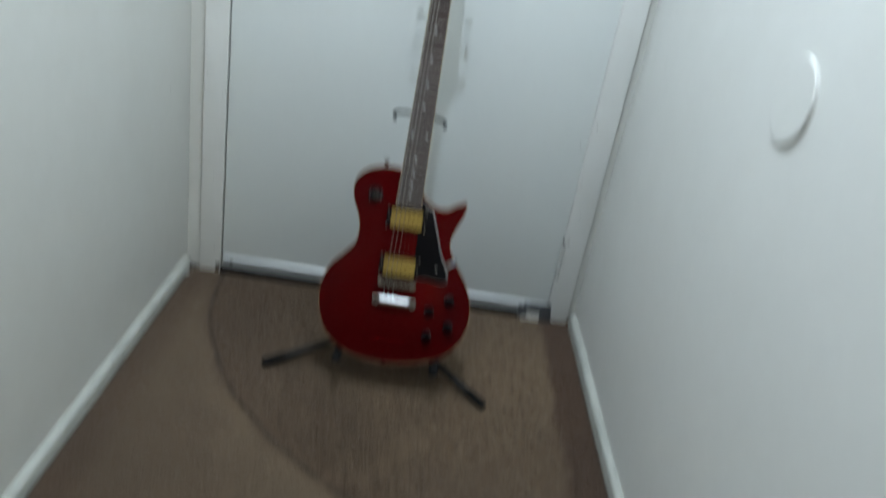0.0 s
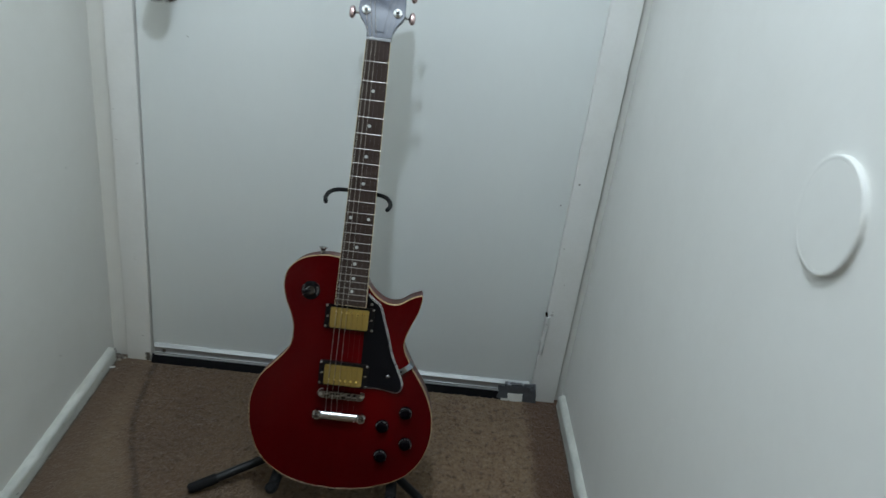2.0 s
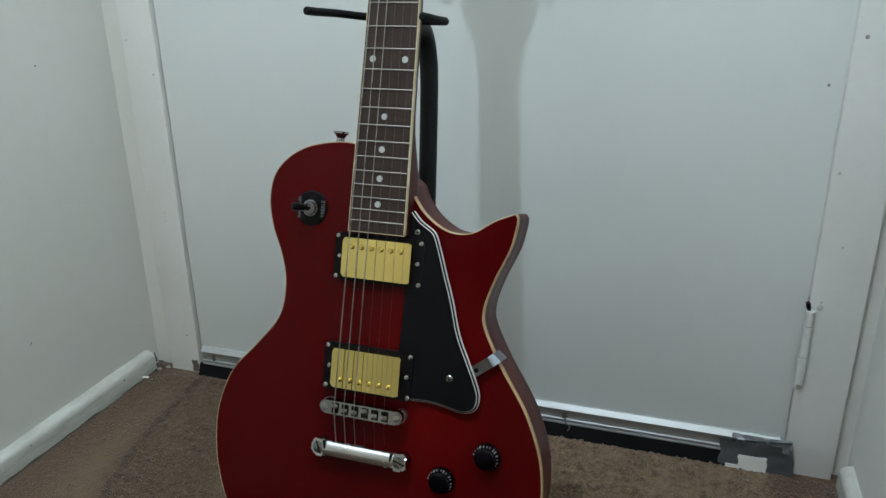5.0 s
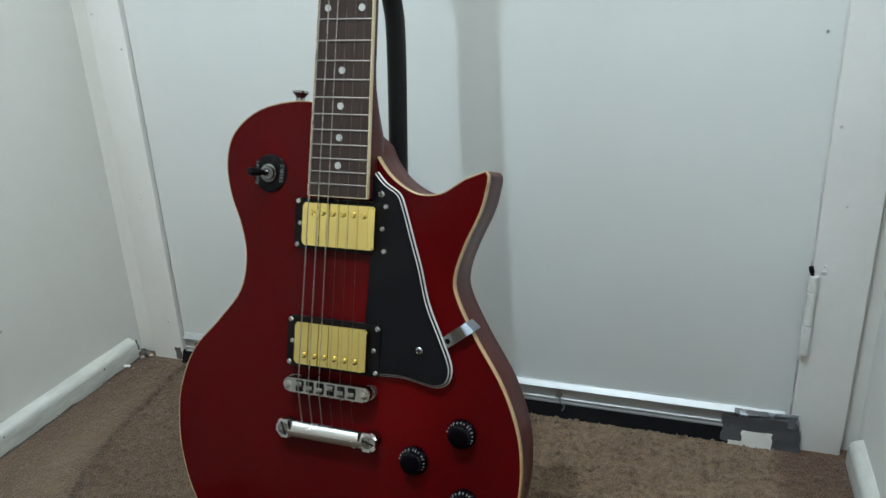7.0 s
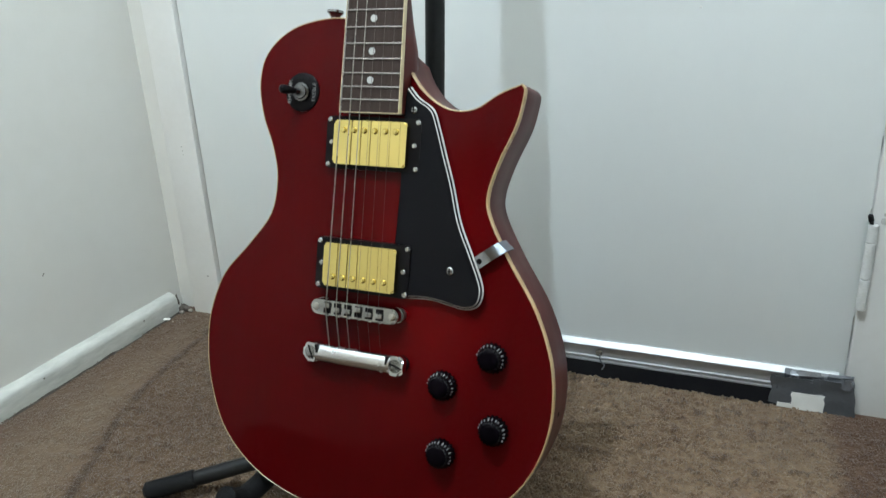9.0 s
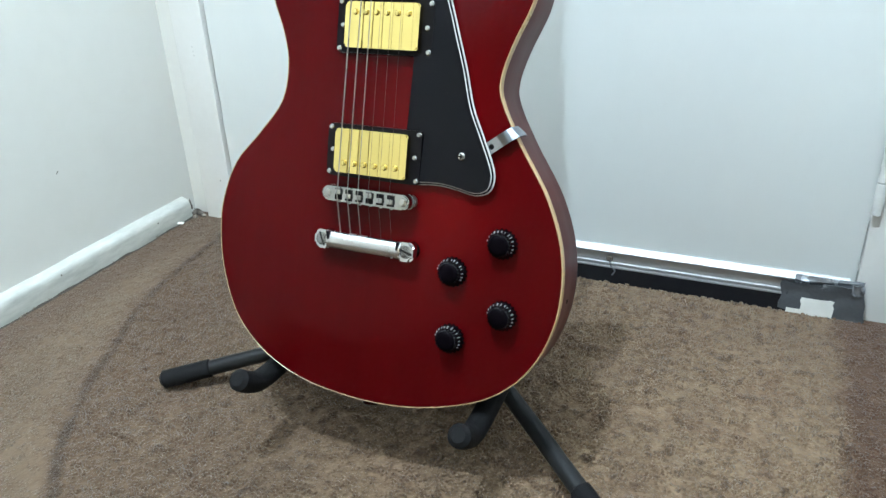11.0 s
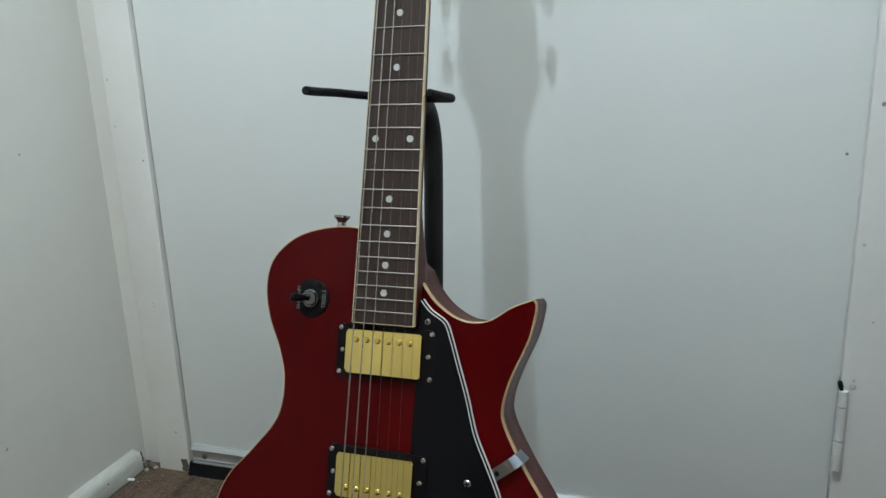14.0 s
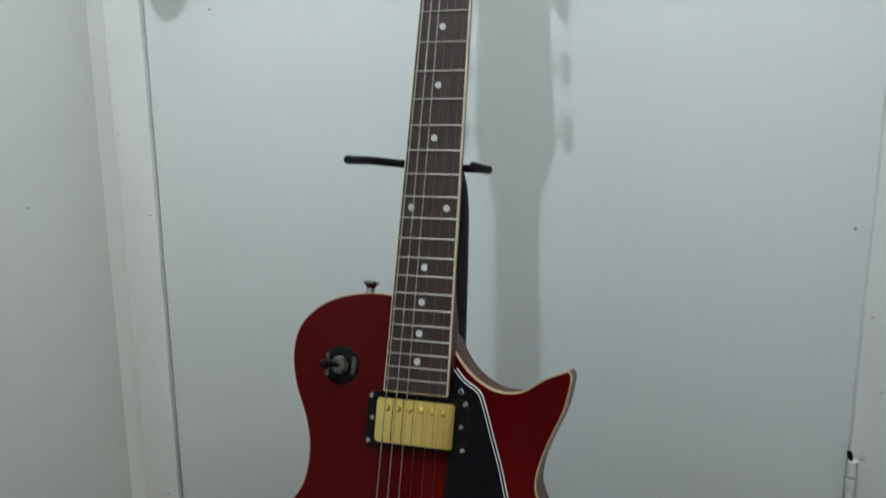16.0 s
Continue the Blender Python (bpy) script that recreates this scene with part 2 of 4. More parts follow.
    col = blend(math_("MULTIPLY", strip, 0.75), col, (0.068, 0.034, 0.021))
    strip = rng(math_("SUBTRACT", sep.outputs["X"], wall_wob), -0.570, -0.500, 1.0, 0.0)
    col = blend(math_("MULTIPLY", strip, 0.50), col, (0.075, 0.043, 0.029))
    # darker towards the west
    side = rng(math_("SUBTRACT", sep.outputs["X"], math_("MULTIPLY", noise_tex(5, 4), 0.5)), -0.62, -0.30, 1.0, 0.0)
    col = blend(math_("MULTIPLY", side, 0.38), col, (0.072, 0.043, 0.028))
    # pile darkened away from the door: fading light put into the colour
    south_dim = rng(math_("ADD", sep.outputs["Y"], math_("MULTIPLY", noise_tex(6, 4), 0.5)), 1.45, 1.95, 1.0, 0.0)
    col = blend(math_("MULTIPLY", south_dim, 0.42), col, (0.062, 0.041, 0.029))
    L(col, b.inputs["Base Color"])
    b.inputs["Roughness"].default_value = 0.95
    b.inputs["Specular IOR Level"].default_value = 0.1
    b.inputs["Sheen Weight"].default_value = 0.15
    h = math_("ADD", math_("MULTIPLY", fleck, 0.5), clump)
    bp = node(nt, "ShaderNodeBump", Strength=0.6, Distance=0.006)
    L(h, bp.inputs["Height"])
    L(bp.outputs["Normal"], b.inputs["Normal"])
    return m


CARPET = carpet_material()


# ---- mesh helpers ----
def finish(name, bm, mat, parent=None, label="", angle=35):
    me = bpy.data.meshes.new(name)
    bmesh.ops.recalc_face_normals(bm, faces=bm.faces)
    for f in bm.faces:
        f.smooth = True
    bm.to_mesh(me)
    bm.free()
    me.set_sharp_from_angle(angle=radians(angle))
    for one in (mat if isinstance(mat, (list, tuple)) else [mat]):
        me.materials.append(one)
    ob = new(name, me)
    if parent:
        ob.parent = parent
    if label:
        ob["label"] = label
    return ob


def part(name, bm, mat, parent, label="", angle=35):
    return finish(name, bm, mat, parent, label, angle)


def box(x0, x1, y0, y1, z0, z1, bevel=0.0, seg=2, bm=None):
    bm = bm or bmesh.new()
    g = bmesh.ops.create_cube(bm, size=1.0)
    for v in g["verts"]:
        v.co = Vector((x0 + (v.co.x + 0.5) * (x1 - x0), y0 + (v.co.y + 0.5) * (y1 - y0), z0 + (v.co.z + 0.5) * (z1 - z0)))
    if bevel:
        es = list({e for v in g["verts"] for e in v.link_edges})
        bmesh.ops.bevel(bm, geom=es, offset=bevel, segments=seg, affect="EDGES", profile=0.6)
    return bm


def axis_frame(d):
    d = Vector(d).normalized()
    a = Vector((1, 0, 0)) if abs(d.x) < 0.8 else Vector((0, 1, 0))
    s = d.cross(a).normalized()
    return s, d.cross(s).normalized()


def lathe(base, axis, profile, seg=24, bm=None, flutes=0, depth=0.0):
    """Turn (height, radius) pairs round an axis from base; flutes groove the radius."""
    bm = bm or bmesh.new()
    base, axis = Vector(base), Vector(axis).normalized()
    s, t = axis_frame(axis)
    rings = []
    for h, r in profile:
        ring = []
        for i in range(seg):
            a = 2 * math.pi * i / seg
            rr = r * (1 - (depth * (0.5 + 0.5 * math.cos(flutes * a)) if flutes else 0))
            ring.append(bm.verts.new(base + axis * h + (s * math.cos(a) + t * math.sin(a)) * rr))
        rings.append(ring)
    for a, c in zip(rings, rings[1:]):
        for i in range(seg):
            bm.faces.new((a[i], a[(i + 1) % seg], c[(i + 1) % seg], c[i]))
    bm.faces.new(rings[0])
    bm.faces.new(rings[-1])
    return bm


def smooth_path(pts, n=8, closed=False):
    """Catmull-Rom through the points."""
    pts = [Vector(p) for p in pts]
    out = []
    m = len(pts)
    for i in range(m if closed else m - 1):
        if closed:
            p0, p1, p2, p3 = pts[i - 1], pts[i], pts[(i + 1) % m], pts[(i + 2) % m]
        else:
            p0, p1, p2, p3 = pts[max(i - 1, 0)], pts[i], pts[i + 1], pts[min(i + 2, m - 1)]
        for k in range(n):
            t = k / n
            out.append(0.5 * ((2 * p1) + (p2 - p0) * t + (2 * p0 - 5 * p1 + 4 * p2 - p3) * t * t + (3 * p1 - p0 - 3 * p2 + p3) * t ** 3))
    if not closed:
        out.append(pts[-1])
    return out


def tube(pts, r, seg=14, n=8, bm=None, cap=0.35):
    """A round bar along a smoothed path, with slightly domed ends."""
    bm = bm or bmesh.new()
    path = smooth_path(pts, n) if n > 1 else [Vector(p) for p in pts]
    rings = []
    s = None
    for i, p in enumerate(path):
        d = (path[min(i + 1, len(path) - 1)] - path[max(i - 1, 0)]).normalized()
        if s is None:
            s, _ = axis_frame(d)
        s = (s - d * s.dot(d)).normalized()
        t = d.cross(s)
        rings.append((p, d, s.copy(), t))
    levels = []
    p, d, s, t = rings[0]
    levels.append((p - d * r * cap, s, t, r * 0.6))
    for p, d, s, t in rings:
        levels.append((p, s, t, r))
    p, d, s, t = rings[-1]
    levels.append((p + d * r * cap, s, t, r * 0.6))
    vs = [[bm.verts.new(p + (s * math.cos(2 * math.pi * i / seg) + t * math.sin(2 * math.pi * i / seg)) * q) for i in range(seg)] for p, s, t, q in levels]
    for a, c in zip(vs, vs[1:]):
        for i in range(seg):
            bm.faces.new((a[i], a[(i + 1) % seg], c[(i + 1) % seg], c[i]))
    bm.faces.new(vs[0])
    bm.faces.new(vs[-1])
    return bm


def slab(outline, w0, w1, bevel=0.0, bm=None):
    """A flat plate: a closed (x, y) outline between two heights; heights may be functions of x and y."""
    bm = bm or bmesh.new()
    lo = [bm.verts.new((p[0], p[1], w0(p[0], p[1]) if callable(w0) else w0)) for p in outline]
    hi = [bm.verts.new((p[0], p[1], w1(p[0], p[1]) if callable(w1) else w1)) for p in outline]
    n = len(outline)
    for i in range(n):
        bm.faces.new((lo[i], lo[(i + 1) % n], hi[(i + 1) % n], hi[i]))
    bm.faces.new(list(reversed(lo)))
    top = bm.faces.new(hi)
    if bevel:
        bmesh.ops.bevel(bm, geom=list(top.edges), offset=bevel, segments=2, affect="EDGES")
    return bm


def inset_outline(pts, d):
    """Move a closed outline inwards by d along its normals."""
    n = len(pts)
    area = sum(pts[i][0] * pts[(i + 1) % n][1] - pts[(i + 1) % n][0] * pts[i][1] for i in range(n))
    sg = 1 if area > 0 else -1
    out = []
    for i in range(n):
        a, c = Vector(pts[i - 1][:2]), Vector(pts[(i + 1) % n][:2])
        t = (c - a).normalized()
        out.append((pts[i][0] - t.y * d * sg, pts[i][1] + t.x * d * sg))
    return out


def thing(name, loc, label, category, group=""):
    ob = new(name)
    ob.empty_display_size = 0.05
    ob.location = loc
    tagged(ob, label, category, group)
    return ob


def settle(root):
    """Take the root's place out of its parts, which were built in world metres."""
    inv = Matrix.Translation(-root.location)
    for o in root.children_recursive:
        if o.type == "MESH":
            o.data.transform(inv)


# ---- the hall ----
XL, XR, YD, YB, ZC = -0.583, 0.537, 2.012, -5.0, 2.42
YH = -0.8
tagged(finish("wall_west", box(XL - 0.1, XL, YH, YD + 0.1, -0.02, ZC), WALLSHADE), "smooth white painted hallway wall with faint scuffs", "wall", kind="structure")
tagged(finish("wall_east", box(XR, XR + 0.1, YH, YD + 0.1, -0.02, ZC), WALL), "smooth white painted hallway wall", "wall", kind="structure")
# added room behind the hall, unseen; its depth keeps bounce and reflections low
RX = 2.6
bm = box(-RX, XL - 0.1, YH, YH + 0.1, -0.02, ZC)
box(XR + 0.1, RX, YH, YH + 0.1, -0.02, ZC, bm=bm)
box(-RX - 0.1, -RX, YB, YH + 0.1, -0.02, ZC, bm=bm)
box(RX, RX + 0.1, YB, YH + 0.1, -0.02, ZC, bm=bm)
box(-RX, RX, YB - 0.1, YB, -0.02, ZC, bm=bm)
tagged(finish("wall_south", bm, ROOM), "plain muted walls of an added, unseen room behind the hall", "wall", kind="structure")
DL, DR, DT = -0.482, 0.4525, 2.07
bm = box(XL, DL - 0.012, YD, YD + 0.1, -0.02, ZC)
box(DR + 0.012, XR, YD, YD + 0.1, -0.02, ZC, bm=bm)
box(DL - 0.012, DR + 0.012, YD, YD + 0.1, DT + 0.012, ZC, bm=bm)
tagged(finish("wall_north", bm, WALLSHADE), "white end wall with a door opening", "wall", kind="structure")
ceiling = tagged(finish("ceiling", box(-2.7, 2.7, YB - 0.1, YD + 0.1, ZC, ZC + 0.1), CEIL), "plain white ceiling", "ceiling", kind="structure")
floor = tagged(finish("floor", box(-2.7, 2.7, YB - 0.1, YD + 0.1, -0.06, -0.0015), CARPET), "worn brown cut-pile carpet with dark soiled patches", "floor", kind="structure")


def baseboard(x_wall, x_face, y0, y1, name):
    """A low painted board with an eased, slightly wavy top."""
    bm = bmesh.new()
    n = 160
    prof = [(0.0, -0.01), (1.0, -0.01), (1.0, 0.0215), (0.96, 0.0255), (0.84, 0.0290), (0.62, 0.0315), (0.30, 0.0335), (0.0, 0.0355)]
    rows = []
    for i in range(n + 1):
        y = y0 + (y1 - y0) * i / n
        k = 0.0016 * noise.noise(Vector((x_wall * 7, y * 11, 0))) + 0.0009 * noise.noise(Vector((x_wall * 7, y * 37, 3)))
        j = 0.0016 * noise.noise(Vector((x_wall * 7, y * 9, 5))) + 0.0008 * noise.noise(Vector((x_wall * 7, y * 45, 8)))
        rows.append([bm.verts.new((x_wall + (x_face - x_wall) * a + (j if a > 0.3 else 0), y, z + (k if z > 0 else 0))) for a, z in prof])
    for a, c in zip(rows, rows[1:]):
        for i in range(len(prof) - 1):
            bm.faces.new((a[i], a[i + 1], c[i + 1], c[i]))
    bm.faces.new(rows[0])
    bm.faces.new(rows[-1])
    return tagged(finish(name, bm, BASE, angle=60), "low white painted baseboard, chipped and grimy at the foot", "baseboard", kind="structure")


baseboard(XL, XL + 0.016, YH, 1.985, "baseboard")
baseboard(XR, XR - 0.016, YH, 1.985, "baseboard")

# door casing: jambs and head
CF = 1.998
DF = 2.004
for x0, x1 in ((-0.545, DL - 0.0036), (DR + 0.0009, 0.517)):
    tagged(finish("trim", box(x0, x1, CF, YD + 0.09, -0.01, DT + 0.06, 0.003), TRIM), "white painted door casing with chipped paint", "door casing", kind="structure")
tagged(finish("trim", box(DL - 0.006, DR + 0.0015, CF, YD + 0.09, DT + 0.006, DT + 0.06, 0.003), TRIM), "white painted door casing head", "door casing", kind="structure")
# near-black backing sheet: the gap's shade is its colour
tagged(finish("trim", box(DL - 0.0055, DR + 0.0010, YD + 0.04, YD + 0.05, -0.01, DT + 0.005), GAP), "near-black sheet as the shade in the gap round the door leaf", "gap", kind="structure")

for z0, z1 in ((0.062, 0.070), (0.128, 0.140), (0.262, 0.330), (0.345, 0.470), (0.478, 0.660), (0.67, 0.985), (1.10, 2.06)):
    tagged(finish("trim", box(DR + 0.00005, DR + 0.00085, DF + 0.0007, DF + 0.02, z0, z1), TRIM), "paint bridging the gap beside the hinges", "paint", kind="structure")

# ---- door ----
door = new("door_1")
tagged(door, "flush white painted front door, closed", "door", kind="structure")
part("leaf", box(DL, DR, DF, DF + 0.035, 0.012, DT, 0.0015), DOOR, door)
# door bottom sweep
bm = bmesh.new()
sp = [(DF, 0.0500), (DF - 0.003, 0.0500), (DF - 0.0088, 0.0432), (DF - 0.0088, 0.0412), (DF - 0.0045, 0.0400), (DF - 0.0045, 0.0262), (DF - 0.0070, 0.0256), (DF - 0.0070, 0.0242), (DF - 0.0045, 0.0236), (DF - 0.0045, 0.0205), (DF - 0.0075, 0.0199), (DF - 0.0075, 0.0182), (DF, 0.0175)]
ends = [[bm.verts.new((x, y, z)) for y, z in sp] for x in (DL + 0.004, DR - 0.006)]
for i in range(len(sp)):
    j = (i + 1) % len(sp)
    bm.faces.new((ends[0][i], ends[0][j], ends[1][j], ends[1][i]))
for e in ends:
    bm.faces.new(e)
sweep = part("door_sweep", bm, ALU, door, "brushed aluminium door sweep", 20)
flap = box(DL - 0.003, DR - 0.006, DF - 0.0068, DF - 0.001, -0.004, 0.0180, 0.001)
for q in flap.verts:
    if q.co.z < 0.004:
        q.co.y -= 0.0085
part("rubber_strip", flap, RUBBER, sweep, "black rubber sweep strip")
part("loose_shred", tube([(0.1535, DF - 0.0085, 0.030), (0.1555, DF - 0.0110, 0.022), (0.1610, DF - 0.0115, 0.017), (0.1580, DF - 0.0125, 0.010)], 0.0011, 8, 4), SILVER, sweep, "thin shred hanging from a screw")
for x in (-0.455, -0.16, 0.152, 0.40):
    part("screw", lathe((x, DF - 0.005, 0.0315), (0, -1, 0), [(0, 0.0048), (0.0015, 0.0048), (0.0028, 0.003)], 12), DIRT, sweep)


def hinge(z0, z1):
    hg = part("hinge", box(DR - 0.0005, DR + 0.0115, CF - 0.0008, CF + 0.001, z0 + 0.002, z1 - 0.002), TRIM, door, "hinge painted over white")
    h = z1 - z0
    for a, c in ((0.0, 0.37), (0.38, 0.79), (0.80, 1.0)):
        part("knuckle", lathe((DR + 0.0036, CF - 0.0040, z0 + a * h), (0, 0, 1), [(0, 0.0048), (0.0006, 0.0055), ((c - a) * h - 0.0006, 0.0055), ((c - a) * h, 0.0048)], 16), HINGE, hg)
    part("hinge_pin", lathe((DR + 0.0016, CF - 0.0040, z1), (-0.28, -0.1, 1), [(0, 0.0022), (0.003, 0.0022), (0.004, 0.0031), (0.011, 0.0029), (0.0125, 0.0015)], 14), BLACK, hg, "dark hinge pin head")


hinge(0.141, 0.247)
hinge(0.990, 1.096)
# knob, rose and strike
KX, KZ = -0.419, 0.893
knob = part("door_knob", lathe((KX, DF, KZ), (0, -1, 0), [(0, 0.033), (0.004, 0.033), (0.008, 0.028), (0.012, 0.014), (0.030, 0.012), (0.036, 0.018), (0.043, 0.0255), (0.052, 0.0275), (0.061, 0.0255), (0.067, 0.019), (0.069, 0.010)], 36), CHROME, door, "round satin chrome knob")
part("key_cylinder", lathe((KX, DF - 0.068, KZ), (0, -1, 0), [(0, 0.009), (0.0025, 0.009), (0.003, 0.008)], 20), STEEL, knob)
part("strike_plate", box(DL - 0.018, DL - 0.0065, CF - 0.0015, CF + 0.001, KZ - 0.028, KZ + 0.028, 0.0006), STEEL, door)
# paint specks, nicks and drips on door, casing and wall
def chip(at, axis, r, mat, label):
    tagged(finish("paint_chip", lathe(at, axis, [(-0.0002, r), (0.0004, r * 0.85), (0.0008, r * 0.4)], 9), mat), label, "paint chip", kind="structure")


for x, z, r in ((0.436, 0.527, 0.0020), (-0.380, 0.797, 0.0016)):
    chip((x, DF, z), (0, -1, 0), r, NICK, "small dark nick in white door paint")
for x, z, r in ((0.253, 0.484, 0.0018), (0.204, 0.764, 0.0012)):
    chip((x, DF, z), (0, -1, 0), r, TRIM, "raised drip in white door paint")
for x, z, r in ((-0.504, 0.069, 0.0016), (-0.495, 0.512, 0.0016), (0.466, 0.582, 0.0026), (-0.513, 0.290, 0.0008), (-0.5125, 0.283, 0.0009), (-0.512, 0.277, 0.0008)):
    chip((x, CF, z), (0, -1, 0), r, NICK, "small dark nick in white casing paint")
for x, z, r in ((-0.538, 0.629, 0.0020), (-0.536, 0.562, 0.0020), (0.462, 0.425, 0.0022), (0.480, 0.333, 0.0018), (0.4665, 0.250, 0.0042), (0.4668, 0.258, 0.0020)):
    chip((x, CF, z), (0, -1, 0), r, WHITE, "raised blob of white casing paint")
chip((XL, 1.865, 0.539), (1, 0, 0), 0.0016, NICK, "small dark nick in white wall paint")
bm = bmesh.new()
for i in range(3):
    lathe((XL, 1.759 + 0.0012 * i, 0.1585 + 0.0011 * ((i * 7) % 3)), (1, 0, 0), [(-0.0002, 0.0015), (0.0004, 0.0008)], 7, bm)
tagged(finish("paint_chip", bm, NICK), "short grey scuff on the white wall", "scuff", kind="structure")

for y, z, r in ((1.905, 0.021, 0.0021), (1.62, 0.016, 0.0014), (1.71, 0.024, 0.0012), (1.52, 0.012, 0.0018)):
    chip((XL + 0.0155, y, z), (1, 0, 0), r, DIRT, "dark gouge in the baseboard paint")

# tape and paper over the end of the sweep
rnd = random.Random(4)
tape = thing("duct_tape", (0.415, DF - 0.012, 0.0), "crumpled grey duct tape over the door sweep end", "tape")


def crumple(x0, x1, z0, z1, y, amp, nx, nz, seed, skew=0.0):
    bm = bmesh.new()
    fr, bk = [], []
    for i in range(nx + 1):
        cf, cb = [], []
        for k in range(nz + 1):
            a, c = i / nx, k / nz
            x = x0 + (x1 - x0) * a + 0.003 * noise.noise(Vector((seed, c * 3, 1))) + skew * c
            z = z0 + (z1 - z0) * c + 0.002 * noise.noise(Vector((a * 4, seed, 2)))
            yy = y + amp * noise.noise(Vector((a * 3 + seed, c * 2.5, seed)))
            cf.append(bm.verts.new((x, yy, z)))
            cb.append(bm.verts.new((x, yy + 0.0006, z)))
        fr.append(cf)
        bk.append(cb)
    for g in (fr, bk):
        for i in range(nx):
            for k in range(nz):
                bm.faces.new((g[i][k], g[i + 1][k], g[i + 1][k + 1], g[i][k + 1]))
    rim = [(i, 0) for i in range(nx + 1)] + [(nx, k) for k in range(1, nz + 1)] + [(i, nz) for i in range(nx - 1, -1, -1)] + [(0, k) for k in range(nz - 1, 0, -1)]
    for (a, c), (d, e) in zip(rim, rim[1:] + rim[:1]):
        bm.faces.new((fr[a][c], fr[d][e], bk[d][e], bk[a][c]))
    return bm


part("strip", crumple(0.371, 0.432, 0.001, 0.041, DF - 0.0135, 0.0022, 14, 8, 1.3), TAPE, tape)
part("strip", crumple(0.423, 0.469, -0.002, 0.045, DF - 0.0165, 0.003, 10, 9, 5.1, -0.006), TAPE, tape)
# paler silver pieces carry the highlights on the tape's crumpled top
part("strip", crumple(0.385, 0.462, 0.036, 0.051, DF - 0.0115, 0.005, 22, 5, 8.7), SILVER, tape, "silver tape edge, paler for its highlights")
part("fold", crumple(0.450, 0.464, 0.036, 0.050, DF - 0.0185, 0.003, 6, 5, 11.0, -0.003), SILVER, tape, "lifted silver tape fold added as a highlight")
settle(tape)
paper = finish("paper_scrap", crumple(0.396, 0.433, 0.000, 0.0235, DF - 0.019, 0.0012, 8, 5, 3.0), PAPER)
crumb = finish("paper_scrap", crumple(0.380, 0.397, 0.000, 0.006, DF - 0.0185, 0.0008, 4, 2, 7.0), PAPER)
for p in (paper, crumb):
    tagged(p, "torn white paper scrap stuck on grey tape", "paper")
flake = finish("paper_scrap", crumple(-0.590, -0.578, 0.001, 0.006, 1.955, 0.001, 3, 2, 2.0), PAPER)
tagged(flake, "tiny white flake lying by the baseboard", "paper")

# grime at the foot of the casing
for x0, x1, z0, z1 in ((-0.499, -0.4875, 0.0, 0.022), (-0.572, -0.56, -0.002, 0.010)):
    tagged(finish("grime", crumple(x0, x1, z0, z1, CF - 0.0012, 0.0006, 5, 5, x0 * 9), DIRT), "dark chipped patch at the foot of the casing", "grime", kind="structure")

# uneven dark sheet: foot grime, and the shade where board meets carpet
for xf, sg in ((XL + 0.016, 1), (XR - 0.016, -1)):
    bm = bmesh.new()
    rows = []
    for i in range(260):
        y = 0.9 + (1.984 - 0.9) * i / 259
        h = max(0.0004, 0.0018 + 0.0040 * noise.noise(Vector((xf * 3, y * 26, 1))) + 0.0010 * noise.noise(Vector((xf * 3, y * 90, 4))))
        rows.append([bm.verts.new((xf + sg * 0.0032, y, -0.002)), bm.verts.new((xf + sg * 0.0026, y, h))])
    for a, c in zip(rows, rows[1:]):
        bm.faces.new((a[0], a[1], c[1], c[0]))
    tagged(finish("grime", bm, DIRT), "uneven line of grime and painted gap shade at the foot of the baseboard", "grime", kind="structure")

rnd = random.Random(9)
bm = bmesh.new()
for k in range(18):
    if k < 9:
        x, y = rnd.uniform(-0.566, -0.500), rnd.uniform(1.945, 1.993)
    else:
        x, y = -0.5655 + abs(rnd.gauss(0, 0.004)), rnd.uniform(1.45, 1.95)
    r = rnd.uniform(0.0006, 0.0017)
    q = bmesh.ops.create_icosphere(bm, subdivisions=1, radius=r)["verts"]
    for w in q:
        w.co = Vector((w.co.x * rnd.uniform(0.7, 1.4), w.co.y * rnd.uniform(0.7, 1.4), w.co.z * rnd.uniform(0.4, 0.9))) + Vector((x, y, 0.0022))
tagged(finish("plaster_crumbs", bm, CRUMB, angle=20), "crumbled white plaster and paint flakes on carpet", "crumbs", kind="stuff")

# a torn flake; crumbled plaster, with dark lumps as the shaded crack at the casing
bm = box(-0.0055, 0.0055, -0.0020, 0.0020, -0.0004, 0.0004)
for q in bm.verts:
    q.co.z += 0.0022 * abs(q.co.x) / 0.0055 + 0.0007 * (1 if q.co.y > 0 else -1)
    q.co.y += 0.0010 * (1 if q.co.x > 0 else -1)
flake = tagged(finish("paint_flake", bm, PAPER), "torn flake of white paint lying on the carpet", "paint flake")
flake.location = (-0.5618, 1.948, 0.0020)
